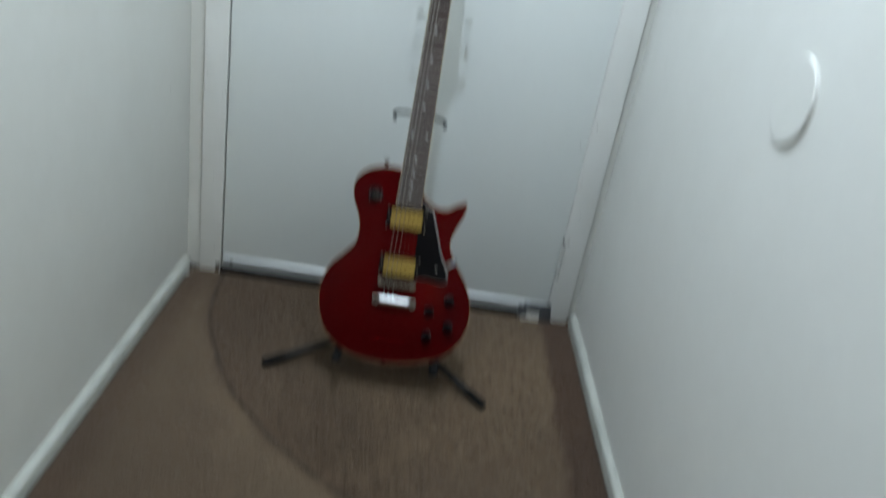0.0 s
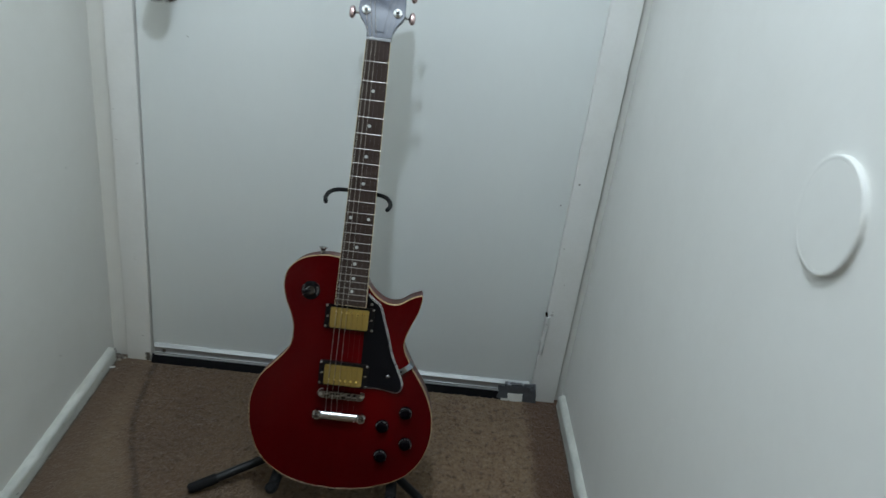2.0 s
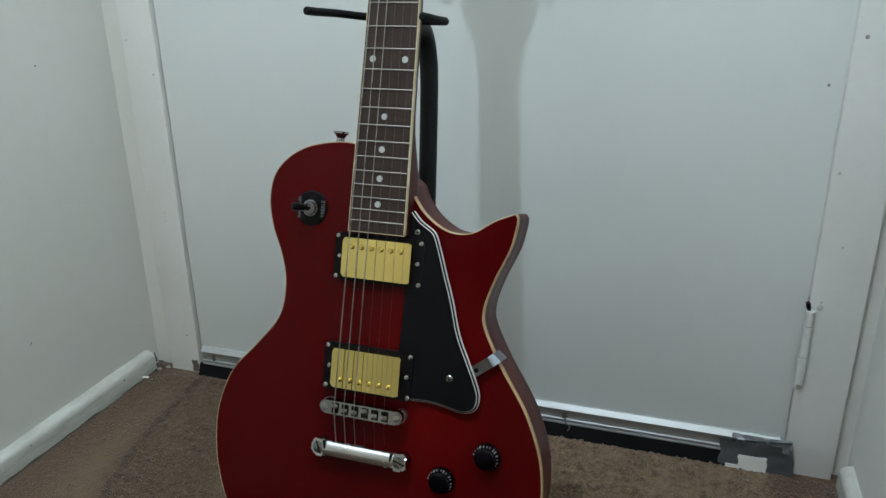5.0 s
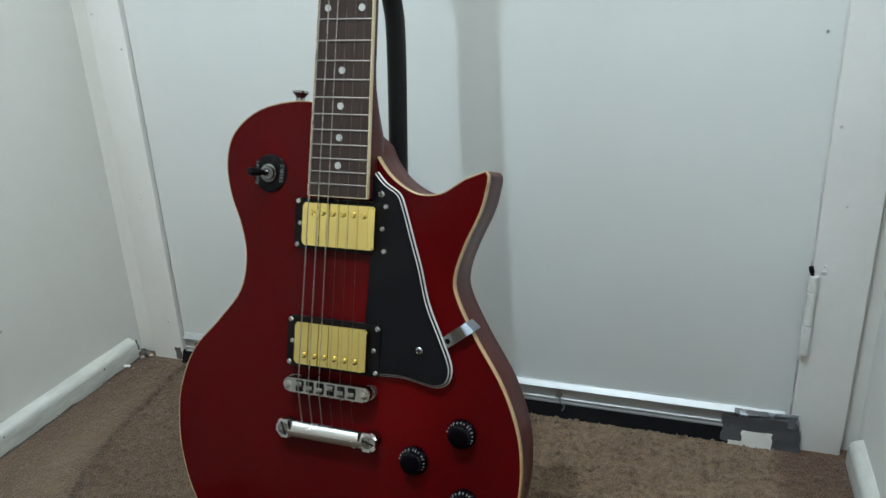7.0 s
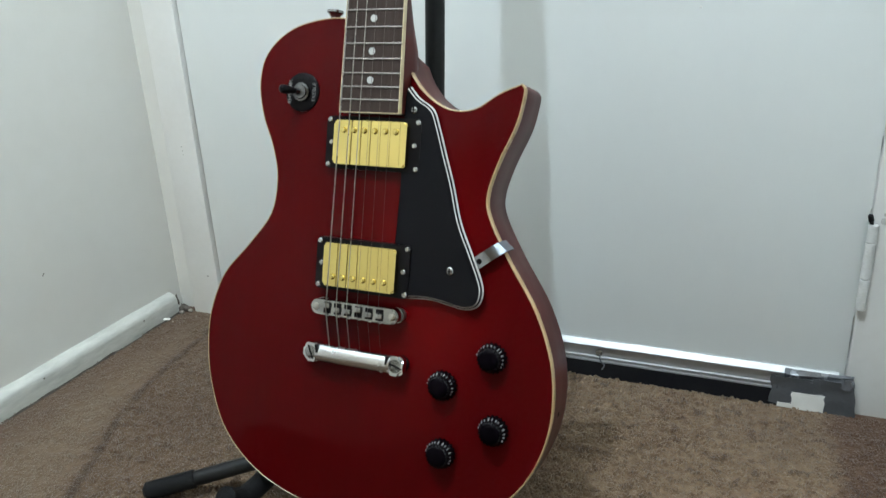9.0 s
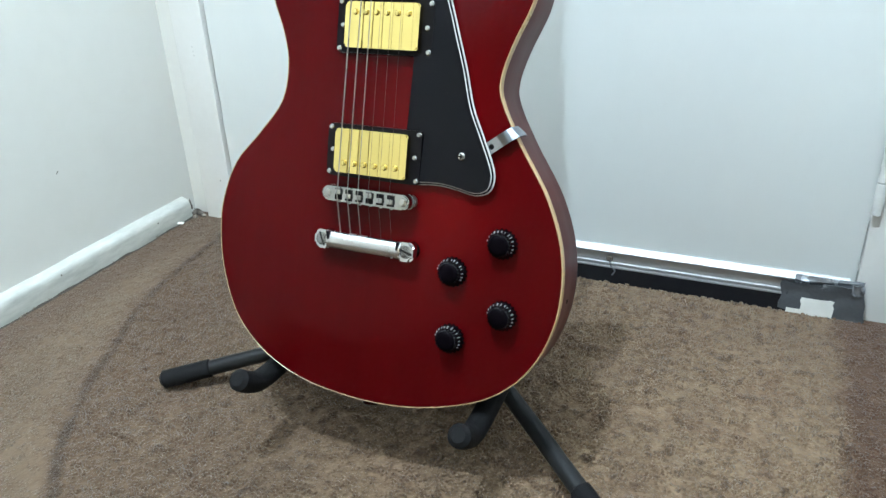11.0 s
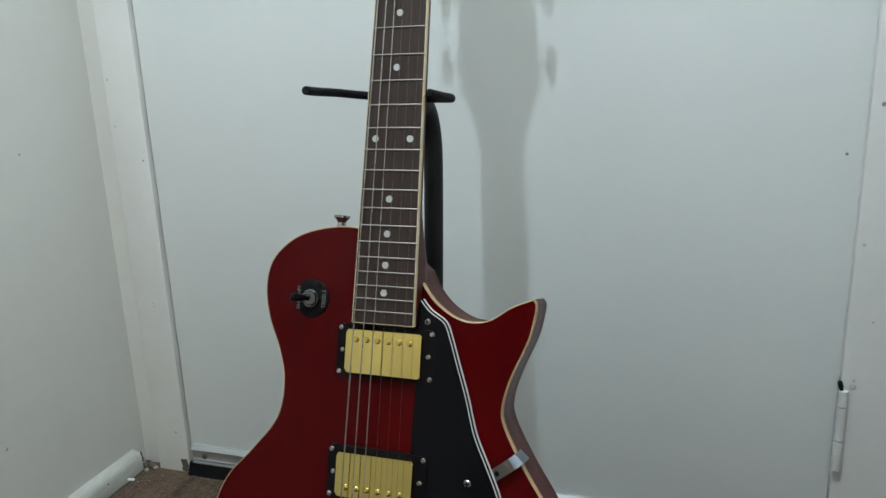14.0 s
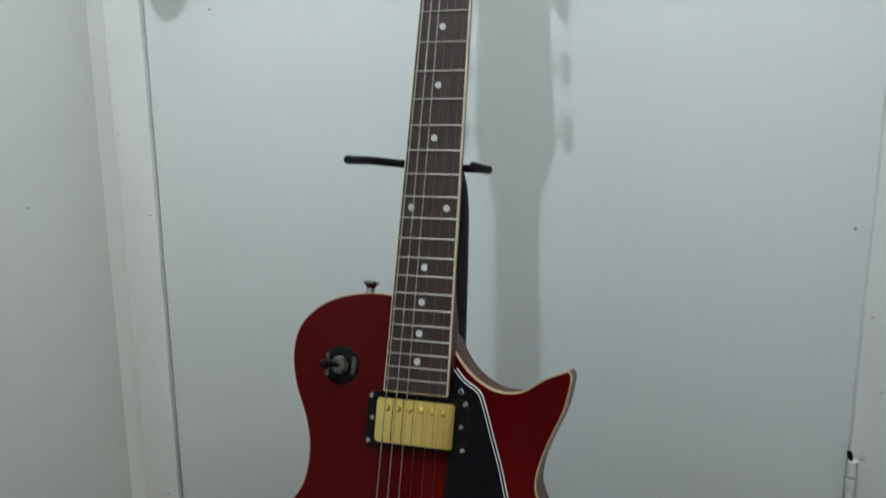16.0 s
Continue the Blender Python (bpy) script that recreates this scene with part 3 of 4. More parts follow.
for (x, y, z), size, mat in (((-0.5630, 1.9885, 0.0060), (0.0050, 0.0042, 0.0070), DIRT), ((-0.5560, 1.9925, 0.0050), (0.0058, 0.0040, 0.0062), DIRT), ((-0.5675, 1.9868, 0.0180), (0.0022, 0.0018, 0.0060), DIRT),
                             ((-0.5690, 1.9866, 0.0270), (0.0018, 0.0014, 0.0060), DIRT), ((-0.5500, 1.9930, 0.0020), (0.0050, 0.0036, 0.0034), CRUMB), ((-0.5590, 1.9820, 0.0022), (0.0046, 0.0040, 0.0030), CRUMB)):
    bm = bmesh.new()
    bmesh.ops.create_icosphere(bm, subdivisions=2, radius=1.0)
    for q in bm.verts:
        k = 1 + 0.45 * noise.noise(q.co * 1.6 + Vector((x * 900, y * 700, z * 500)))
        q.co = Vector((x + q.co.x * k * size[0], y + q.co.y * k * size[1], z + q.co.z * k * size[2]))
    tagged(finish("plaster_and_crack", bm, mat, angle=25), "dirty crumbled plaster and dark crack shade at the end of the baseboard", "plaster", kind="structure")

# round protector on the wall
wp = thing("wall_protector", (XR, 1.150, 0.884), "round white plastic wall protector plate", "wall protector")
part("rim", lathe((XR + 0.001, 1.150, 0.884), (-1, 0, 0), [(0, 0.0620), (0.0068, 0.0618), (0.0078, 0.0611), (0.0081, 0.0600), (0.0081, 0.0575), (0.001, 0.0574)], 72), WALL, wp, "", 15)
part("face", lathe((XR + 0.001, 1.150, 0.884), (-1, 0, 0), [(0, 0.0573), (0.0080, 0.0572), (0.0081, 0.02), (0.0081, 0.001)], 72), WALL, wp, "", 15)
settle(wp)

# ---- guitar ----
LEAN_BACK, TURN = 17.25, radians(-0.62)
GU = Vector((math.cos(TURN), math.sin(TURN), 0))
GV = Vector((-math.sin(TURN) * math.sin(radians(LEAN_BACK)), math.cos(TURN) * math.sin(radians(LEAN_BACK)), math.cos(radians(LEAN_BACK))))
GW = GU.cross(GV)
GO = Vector((0.0182, 1.5279, 0.0851))
guitar = new("electric_guitar")
guitar.matrix_basis = Matrix((( GU.x, GV.x, GW.x, GO.x), (GU.y, GV.y, GW.y, GO.y), (GU.z, GV.z, GW.z, GO.z), (0, 0, 0, 1)))
tagged(guitar, "cherry red single-cutaway electric guitar with gold pickups, on a stand", "electric guitar")
V0 = 0.388
SHEAR = -0.015


def base_w(v):
    return -0.0150 + SHEAR * v


def gpart(name, bm, mat, parent=None, label="", angle=35):
    bmesh.ops.translate(bm, vec=(0, V0, 0), verts=bm.verts)
    return part(name, bm, mat, parent or guitar, label, angle)


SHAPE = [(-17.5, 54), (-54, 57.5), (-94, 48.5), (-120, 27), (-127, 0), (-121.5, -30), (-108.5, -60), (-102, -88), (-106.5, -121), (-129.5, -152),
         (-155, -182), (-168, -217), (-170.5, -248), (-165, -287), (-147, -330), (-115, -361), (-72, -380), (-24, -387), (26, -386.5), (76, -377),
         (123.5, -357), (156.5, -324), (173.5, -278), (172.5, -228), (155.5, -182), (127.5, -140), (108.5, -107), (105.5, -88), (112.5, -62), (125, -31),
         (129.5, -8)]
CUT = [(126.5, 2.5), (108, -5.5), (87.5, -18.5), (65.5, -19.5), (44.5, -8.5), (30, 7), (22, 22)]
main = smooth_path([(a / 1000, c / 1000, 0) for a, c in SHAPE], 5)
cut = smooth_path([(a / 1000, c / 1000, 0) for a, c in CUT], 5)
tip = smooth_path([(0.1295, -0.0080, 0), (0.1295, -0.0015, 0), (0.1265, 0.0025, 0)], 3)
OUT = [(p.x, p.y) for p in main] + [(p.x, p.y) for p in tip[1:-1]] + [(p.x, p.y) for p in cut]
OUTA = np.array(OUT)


def edge_dist(u, v):
    a, c = OUTA, np.roll(OUTA, -1, axis=0)
    d = c - a
    t = np.clip(((u - a[:, 0]) * d[:, 0] + (v - a[:, 1]) * d[:, 1]) / np.maximum((d ** 2).sum(1), 1e-12), 0, 1)
    q = a + d * t[:, None]
    return float(np.sqrt(((q - (u, v)) ** 2).sum(1)).min())


def top_w(u, v, d=None):
    """Height of the carved top."""
    d = edge_dist(u, v) if d is None else d
    k = min(d / 0.070, 1.0)
    return base_w(v) - 0.0065 * (1 - k * k * (3 - 2 * k))


def inside(u, v):
    n, hit = len(OUT), False
    for i in range(n):
        (a, c), (d, e) = OUT[i], OUT[(i + 1) % n]
        if (c > v) != (e > v) and u < (d - a) * (v - c) / (e - c) + a:
            hit = not hit
    return hit


from mathutils.geometry import delaunay_2d_cdt
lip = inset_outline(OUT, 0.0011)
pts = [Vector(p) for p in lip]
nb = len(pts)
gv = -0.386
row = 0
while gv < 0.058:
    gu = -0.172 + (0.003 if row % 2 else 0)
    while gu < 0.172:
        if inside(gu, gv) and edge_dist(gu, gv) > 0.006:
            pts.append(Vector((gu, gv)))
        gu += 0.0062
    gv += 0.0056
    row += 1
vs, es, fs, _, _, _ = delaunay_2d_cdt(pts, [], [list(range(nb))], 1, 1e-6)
bm = bmesh.new()
zs = np.array([top_w(p.x, p.y) - base_w(p.y) for p in vs])
ia = np.array([e[0] for e in es] + [e[1] for e in es])
ib = np.array([e[1] for e in es] + [e[0] for e in es])
free = np.array([edge_dist(p.x, p.y) > 0.0030 for p in vs])
deg = np.bincount(ia, minlength=len(vs))
for _ in range(24):
    mean = np.bincount(ia, weights=zs[ib], minlength=len(vs)) / np.maximum(deg, 1)
    zs = np.where(free, 0.4 * zs + 0.6 * mean, zs)
bv = [bm.verts.new((p.x, p.y, zs[i] + base_w(p.y))) for i, p in enumerate(vs)]
for f in fs:
    bm.faces.new([bv[i] for i in f])
bmesh.ops.recalc_face_normals(bm, faces=bm.faces)
bmesh.ops.translate(bm, vec=(0, V0, 0), verts=bm.verts)
me = bpy.data.meshes.new("top")
for f in bm.faces:
    f.smooth = True
bm.to_mesh(me)
bm.free()
me.materials.append(RED)
body_top = new("top", me)
body_top.parent = guitar


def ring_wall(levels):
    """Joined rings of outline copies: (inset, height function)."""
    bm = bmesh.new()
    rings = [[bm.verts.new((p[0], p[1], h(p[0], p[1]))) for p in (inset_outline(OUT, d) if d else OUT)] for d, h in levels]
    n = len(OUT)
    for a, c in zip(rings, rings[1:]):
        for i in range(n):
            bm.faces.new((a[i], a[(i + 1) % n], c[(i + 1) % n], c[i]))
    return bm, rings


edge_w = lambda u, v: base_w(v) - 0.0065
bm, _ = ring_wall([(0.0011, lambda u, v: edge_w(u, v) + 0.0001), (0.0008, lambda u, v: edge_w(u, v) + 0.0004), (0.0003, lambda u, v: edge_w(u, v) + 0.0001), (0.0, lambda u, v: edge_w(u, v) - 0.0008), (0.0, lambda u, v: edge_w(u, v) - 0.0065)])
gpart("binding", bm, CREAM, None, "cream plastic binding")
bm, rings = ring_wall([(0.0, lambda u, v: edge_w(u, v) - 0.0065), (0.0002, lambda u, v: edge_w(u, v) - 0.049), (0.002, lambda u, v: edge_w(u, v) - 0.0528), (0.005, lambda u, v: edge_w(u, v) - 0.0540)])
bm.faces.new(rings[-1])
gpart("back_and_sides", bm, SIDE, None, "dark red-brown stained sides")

# neck, fretboard, frets
SCALE, NUT = 0.640, 0.4442


def fret_v(n):
    return NUT - SCALE * (1 - 2 ** (-n / 12))


def half_w(v):
    return 0.0215 + (0.0285 - 0.0215) * (NUT - v) / (NUT + 0.026)


FB = -0.0265
bm = bmesh.new()
secs = []
for i in range(26):
    v = FB + (NUT + 0.004 - FB) * i / 25
    h = half_w(v)
    k = max(0.0, min(1.0, (0.075 - v) / 0.05))
    deep = 0.021 + 0.006 * k + (0.022 * k)
    pr = []
    for j in range(17):
        a = math.pi * j / 16
        flat = 1 - 0.35 * k
        pr.append((h * math.copysign(abs(math.cos(a)) ** flat, math.cos(a)), -0.0055 - deep * math.sin(a) ** (0.8 - 0.3 * k)))
    secs.append([bm.verts.new((x, v, w)) for x, w in pr])
for a, c in zip(secs, secs[1:]):
    for j in range(16):
        bm.faces.new((a[j], a[j + 1], c[j + 1], c[j]))
    bm.faces.new((a[16], a[0], c[0], c[16]))
bm.faces.new(secs[0])
bm.faces.new(secs[-1])
gpart("neck", bm, SIDE, None, "dark red-brown set neck", 50)
n = 24
bl = [(-half_w(FB + (NUT - FB) * i / n) + 0.0007, FB + (NUT - FB) * i / n) for i in range(n + 1)]
br = [(-u, v) for u, v in reversed(bl)]
gpart("fretboard", slab(bl + br, -0.0056, lambda u, v: 0.0 if abs(u) < 0.001 else -0.0002), ROSE, None, "dark brown rosewood fretboard")
for sgn in (-1, 1):
    a = [(sgn * half_w(v), v) for v in (FB, NUT)]
    c = [(sgn * (half_w(v) - 0.0007), v) for v in (NUT, FB)]
    gpart("fretboard_binding", slab(a + c, -0.0058, -0.0003), NECKBIND)
gpart("fretboard_binding", slab([(-half_w(FB), FB - 0.0007), (half_w(FB), FB - 0.0007), (half_w(FB), FB - 0.00001), (-half_w(FB), FB - 0.00001)], -0.0058, -0.0003), NECKBIND)
for i in range(1, 23):
    v = fret_v(i)
    h = half_w(v) - 0.0006
    gpart("fret", tube([(-h, v, -0.0001), (0, v, 0.0002), (h, v, -0.0001)], 0.00075, 8, 3), FRET)
for i in (3, 5, 7, 9, 12, 15, 17, 19, 21):
    v = (fret_v(i) + fret_v(i - 1)) / 2
    for u in ((-0.016, 0.016) if i == 12 else (0,)):
        gpart("inlay_dot", lathe((u, v, -0.0015), (0, 0, 1), [(0, 0.0030), (0.0018, 0.0030), (0.00185, 0.001)], 20), PEARL)
gpart("nut", box(-0.0215, 0.0215, NUT, NUT + 0.005, -0.006, 0.0022, 0.0008), BONE, None, "grey nut")

# headstock, tilted back
HT = Matrix.Translation((0, NUT + 0.005, -0.002)) @ Matrix.Rotation(radians(-14), 4, "X")
half = [(0.0215, 0.0), (0.0225, 0.012), (0.029, 0.026), (0.0385, 0.040), (0.0405, 0.055), (0.0375, 0.100), (0.0365, 0.140), (0.0385, 0.158), (0.0360, 0.168), (0.024, 0.171), (0.012, 0.166)]
hp = smooth_path([(a, c, 0) for a, c in half], 4)
ho = [(p.x, p.y) for p in hp] + [(0.0, 0.160)] + [(-p.x, p.y) for p in reversed(hp)]
bm = slab(ho, -0.014, 0.0, 0.0012)
bmesh.ops.transform(bm, matrix=HT, verts=bm.verts)
gpart("headstock", bm, HEADM, None, "glossy black headstock")
bm = slab([(-0.008, 0.010), (0.008, 0.010), (0.0095, 0.022), (0.006, 0.036), (0.0, 0.046), (-0.006, 0.036), (-0.0095, 0.022)], 0.0, 0.002, 0.0006)
bmesh.ops.transform(bm, matrix=HT, verts=bm.verts)
gpart("truss_rod_cover", bm, HEADM)
bm = slab([(-0.012, 0.118), (0.012, 0.118), (0.012, 0.121), (-0.012, 0.121)], 0.0, 0.0004)
bmesh.ops.transform(bm, matrix=HT, verts=bm.verts)
gpart("emblem", bm, PEARL, None, "pale illegible mark")
POSTS = []
for k in range(3):
    for sgn in (-1, 1):
        v = 0.047 + 0.040 * k
        u = sgn * (0.0275 - 0.0015 * k)
        POSTS.append((sgn, k, HT @ Vector((u, v, 0.0125))))
        bm = lathe((u, v, -0.0005), (0, 0, 1), [(0, 0.0085), (0.0028, 0.0081), (0.0036, 0.0065), (0.0040, 0.0034), (0.014, 0.003), (0.0145, 0.002)], 18)
        bmesh.ops.transform(bm, matrix=HT, verts=bm.verts)
        tuner = gpart("tuner", bm, CHROME, None, "chrome machine head")
        bm = tube([(u, v, -0.017), (sgn * 0.049, v, -0.0155)], 0.0024, 10, 1)
        box(u - 0.008, u + 0.008, v - 0.010, v + 0.010, -0.024, -0.0142, 0.003, bm=bm)
        bmesh.ops.transform(bm, matrix=HT, verts=bm.verts)
        gpart("gear_housing", bm, CHROME, tuner)
        bm = lathe((0, 0, 0), (1, 0, 0), [(0, 0.003), (0.0012, 0.0080), (0.0038, 0.0112), (0.0075, 0.0114), (0.0105, 0.0085), (0.0118, 0.003)], 18)
        for q in bm.verts:
            q.co.z *= 0.50
        bmesh.ops.transform(bm, matrix=HT @ Matrix.Translation((sgn * 0.0465, v, -0.0155)) @ Matrix.Diagonal((sgn, 1, 1, 1)), verts=bm.verts)
        gpart("button", bm, TUNER, tuner)


# pickups
def screw(u, v, w, r, parent, mat=None, name="screw"):
    gpart(name, lathe((u, v, w - 0.001), (0, 0, 1), [(0, r), (0.0014, r), (0.0022, r * 0.72), (0.0023, r * 0.3)], 14), mat or NICKEL, parent)


def cross(u, v, w, r, parent):
    bm = box(u - r * 0.68, u + r * 0.68, v - r * 0.14, v + r * 0.14, w + 0.0006, w + 0.0018)
    box(u - r * 0.14, u + r * 0.14, v - r * 0.68, v + r * 0.68, w + 0.0006, w + 0.00182, bm=bm)
    gpart("cross_slot", bm, BLACK, parent)


def rounded(u0, u1, v0, v1, r, n=5):
    out = []
    for cx, cy, a0 in ((u1 - r, v1 - r, 0), (u0 + r, v1 - r, 90), (u0 + r, v0 + r, 180), (u1 - r, v0 + r, 270)):
        for i in range(n + 1):
            a = radians(a0 + 90 * i / n)
            out.append((cx + r * math.cos(a), cy + r * math.sin(a)))
    return out


def pickup(cv, poles_up, lift):
    w = base_w(cv)
    frame_w = w + lift
    ring = gpart("pickup", slab(rounded(-0.0455, 0.0455, cv - 0.0228, cv + 0.0228, 0.003), w - 0.004, frame_w, 0.0012), BLACK, None, "humbucker pickup in a black ring")
    gpart("cover", slab(rounded(-0.0350, 0.0350, cv - 0.0190, cv + 0.0190, 0.0030, 7), w, frame_w + 0.0058, 0.0012), GOLD, ring, "polished gold metal cover")
    for i in range(6):
        u = -0.0250 + 0.0100 * i
        gpart("pole_screw", lathe((u, cv + (0.0105 if poles_up else -0.0105), frame_w + 0.0050), (0, 0, 1), [(0, 0.0026), (0.0016, 0.0026), (0.0026, 0.0019), (0.0029, 0.0006)], 14), GOLD, ring)
    for sgn in (-1, 1):
        screw(sgn * 0.0425, cv + 0.0195, frame_w, 0.0025, ring)
        screw(sgn * 0.0425, cv - 0.0195, frame_w, 0.0025, ring)
        screw(sgn * 0.0400, cv, frame_w, 0.0024, ring)


pickup(-0.0525, True, 0.0038)
pickup(-0.1590, False, 0.0074)

# pickguard with a white-black-white edge
gp = smooth_path([(a / 1000, c / 1000, 0) for a, c in [(32, -3), (40.5, -12), (54, -21), (60.5, -35), (68.5, -58), (77, -82), (86.5, -112), (98.5, -136), (108.5, -157), (111.5, -168), (109.5, -178), (103.5, -183), (94, -184.5), (80, -182), (64, -180), (46, -181)]], 4)


def guard_base(v):
    """Height under the guard, which dips a little towards the neck."""
    k = min(max((v + 0.145) / 0.065, 0.0), 1.0)
    return base_w(v) - 0.0033 * k * k * (3 - 2 * k)


def off_curve(d):
    """The guard's open outer curve, moved inwards by d."""
    out = []
    for i, p in enumerate(gp):
        t = (gp[min(i + 1, len(gp) - 1)] - gp[max(i - 1, 0)]).normalized()
        out.append((p.x + t.y * d, p.y - t.x * d))
    return out


def ribbon(d0, d1, z0, z1):
    """A thin layer of the sloping edge between two insets of the curve."""
    bm = bmesh.new()
    a, c = off_curve(d0), off_curve(d1)
    rows = []
    for p, q in zip(a, c):
        rows.append([bm.verts.new((p[0], p[1], guard_base(p[1]) + 0.002)), bm.verts.new((p[0], p[1], guard_base(p[1]) + z0)), bm.verts.new((q[0], q[1], guard_base(q[1]) + z1)), bm.verts.new((q[0], q[1], guard_base(q[1]) + 0.002))])
    for u, v in zip(rows, rows[1:]):
        for k in range(4):
            bm.faces.new((u[k], u[(k + 1) % 4], v[(k + 1) % 4], v[k]))
    bm.faces.new(rows[0])
    bm.faces.new(rows[-1])
    return bm


guard_w = lambda dz: (lambda u, v: guard_base(v) + dz)
inner = off_curve(0.0027)
pg = gpart("pickguard", slab(inner + [(0.0302, -0.1765), (0.0300, -0.135), (0.0298, -0.090), (0.0292, -0.050), (0.0290, -0.012)], guard_w(0.002), guard_w(0.0066)), GUARD, None, "black plastic pickguard")
gpart("white_edge", ribbon(0.0, 0.0007, 0.0036, 0.0044), WHITE, pg, "white edge line")
gpart("black_edge", ribbon(0.0007, 0.0020, 0.0044, 0.0058), GUARD, pg)
gpart("white_edge", ribbon(0.0020, 0.0027, 0.0058, 0.0066), WHITE, pg, "white edge line")
screw(0.0820, -0.1535, base_w(-0.153) + 0.0072, 0.0034, pg)
screw(0.0375, -0.0225, guard_base(-0.02) + 0.0072, 0.0030, pg)
cross(0.0820, -0.1535, base_w(-0.153) + 0.0072, 0.0034, pg)
cross(0.0375, -0.0225, guard_base(-0.02) + 0.0072, 0.0030, pg)
# guard bracket
bw = base_w(-0.134)
bm = bmesh.new()
bx = [(0.101, -0.1465, bw + 0.0010), (0.1115, -0.1385, bw + 0.0012), (0.1190, -0.1328, bw + 0.0002), (0.1222, -0.1303, bw - 0.0030), (0.1236, -0.1292, bw - 0.0095), (0.1238, -0.1290, bw - 0.0180)]
side = Vector((0.62, 0.78, 0)).cross(Vector((0, 0, 1))).normalized() * 0.0052
prev = None
for i, p in enumerate(bx):
    p = Vector(p)
    d = (Vector(bx[min(i + 1, len(bx) - 1)]) - Vector(bx[max(i - 1, 0)])).normalized()
    nn = side.normalized().cross(d).normalized() * 0.0008
    q = [bm.verts.new(p + side + nn), bm.verts.new(p - side + nn), bm.verts.new(p - side - nn), bm.verts.new(p + side - nn)]
    if prev:
        for k in range(4):
            bm.faces.new((prev[k], prev[(k + 1) % 4], q[(k + 1) % 4], q[k]))
    else:
        bm.faces.new(q)
    prev = q
bm.faces.new(prev)
bracket = gpart("guard_bracket", bm, BRACKET, None, "polished steel angle bracket")
gpart("screw_hole", lathe((0.1052, -0.1433, bw + 0.0016), (0, 0, 1), [(0, 0.0024), (0.0004, 0.0022)], 14), BLACK, bracket)

# bridge, saddles, tailpiece
STR = [-0.0255 + 0.0102 * i for i in range(6)]
BV = -0.1965
bwb = base_w(BV)
bm = slab(rounded(-0.0425, 0.0425, BV - 0.0065, BV + 0.0065, 0.0064, 7), bwb + 0.008, bwb + 0.0170, 0.0010)
bridge = gpart("bridge", bm, NICKEL, None, "nickel tune-o-matic style bridge")
for sgn in (-1, 1):
    gpart("post", lathe((sgn * 0.0372, BV, bwb - 0.002), (0, 0, 1), [(0, 0.0055), (0.0035, 0.0055), (0.0036, 0.0032), (0.0070, 0.0032), (0.0071, 0.0065), (0.0095, 0.0065), (0.0096, 0.003), (0.0188, 0.003)], 18), STEEL, bridge)
    gpart("post_screw", lathe((sgn * 0.0372, BV, bwb + 0.0165), (0, 0, 1), [(0, 0.0036), (0.0012, 0.0034), (0.0016, 0.002)], 16), STEEL, bridge)
for i, u in enumerate(STR):
    gpart("slot", box(u - 0.0036, u + 0.0036, BV - 0.0048, BV + 0.0048, bwb + 0.0165, bwb + 0.01715), BLACK, bridge)
    o = 0.002 * (1 if i % 3 == 0 else -0.4)
    gpart("saddle", box(u - 0.0031, u + 0.0031, BV - 0.0024 + o, BV + 0.0024 + o, bwb + 0.012, bwb + 0.0195, 0.0008), NICKEL, bridge)
    gpart("saddle_screw", tube([(u, BV - 0.0072, bwb + 0.0145), (u, BV + 0.0040, bwb + 0.0145)], 0.0013, 8, 1), STEEL, bridge)
TV = -0.2385
tw = base_w(TV)
bm = bmesh.new()
prof = []
for j in range(20):
    a = 2 * math.pi * j / 20
    prof.append((0.0080 * math.cos(a), tw + 0.0105 + 0.0056 * math.sin(a)))
secs = []
for u in (-0.0365, -0.0355, -0.033, 0, 0.033, 0.0355, 0.0365):
    k = 0.94 if abs(u) > 0.036 else 1.0
    secs.append([bm.verts.new((u, TV + a * k, tw + 0.0105 + (c - tw - 0.0105) * k)) for a, c in prof])
for a, c in zip(secs, secs[1:]):
    for j in range(20):
        bm.faces.new((a[j], a[(j + 1) % 20], c[(j + 1) % 20], c[j]))
bm.faces.new(secs[0])
bm.faces.new(secs[-1])
tail = gpart("tailpiece", bm, SATIN, None, "chrome stop tailpiece")
for sgn in (-1, 1):
    gpart("lug", slab([(sgn * 0.0340 + (p[0]), p[1]) for p in rounded(-0.0015 if sgn > 0 else -0.0148, 0.0148 if sgn > 0 else 0.0015, TV - 0.0084, TV + 0.0084, 0.0050, 6)], tw + 0.0062, tw + 0.0140, 0.0022), CHROME, tail)
    gpart("stud", lathe((sgn * 0.0415, TV, tw - 0.002), (0, 0, 1), [(0, 0.0078), (0.004, 0.0078), (0.0041, 0.005), (0.0140, 0.005), (0.0141, 0.0068), (0.0155, 0.0068), (0.0160, 0.0058)], 26), NICKEL, tail)
    part_w = tw + 0.0143
    # raised black block in place of the shade between lug and bar
    gpart("notch_shade", slab([(sgn * 0.0335, TV + 0.0078), (sgn * 0.0362, TV + 0.0078), (sgn * 0.0345, TV + 0.0005), (sgn * 0.0332, TV + 0.0010)], tw + 0.0100, part_w + 0.0024), BLACK, tail)
    bm = box(-0.0006, 0.0006, -0.0066, 0.0066, 0.0, 0.0007)
    bmesh.ops.transform(bm, matrix=Matrix.Translation((sgn * 0.0415, TV, tw + 0.0137)) @ Matrix.Rotation(radians(24 if sgn < 0 else 74), 4, "Z"), verts=bm.verts)
    gpart("stud_slot", bm, BLACK, tail)

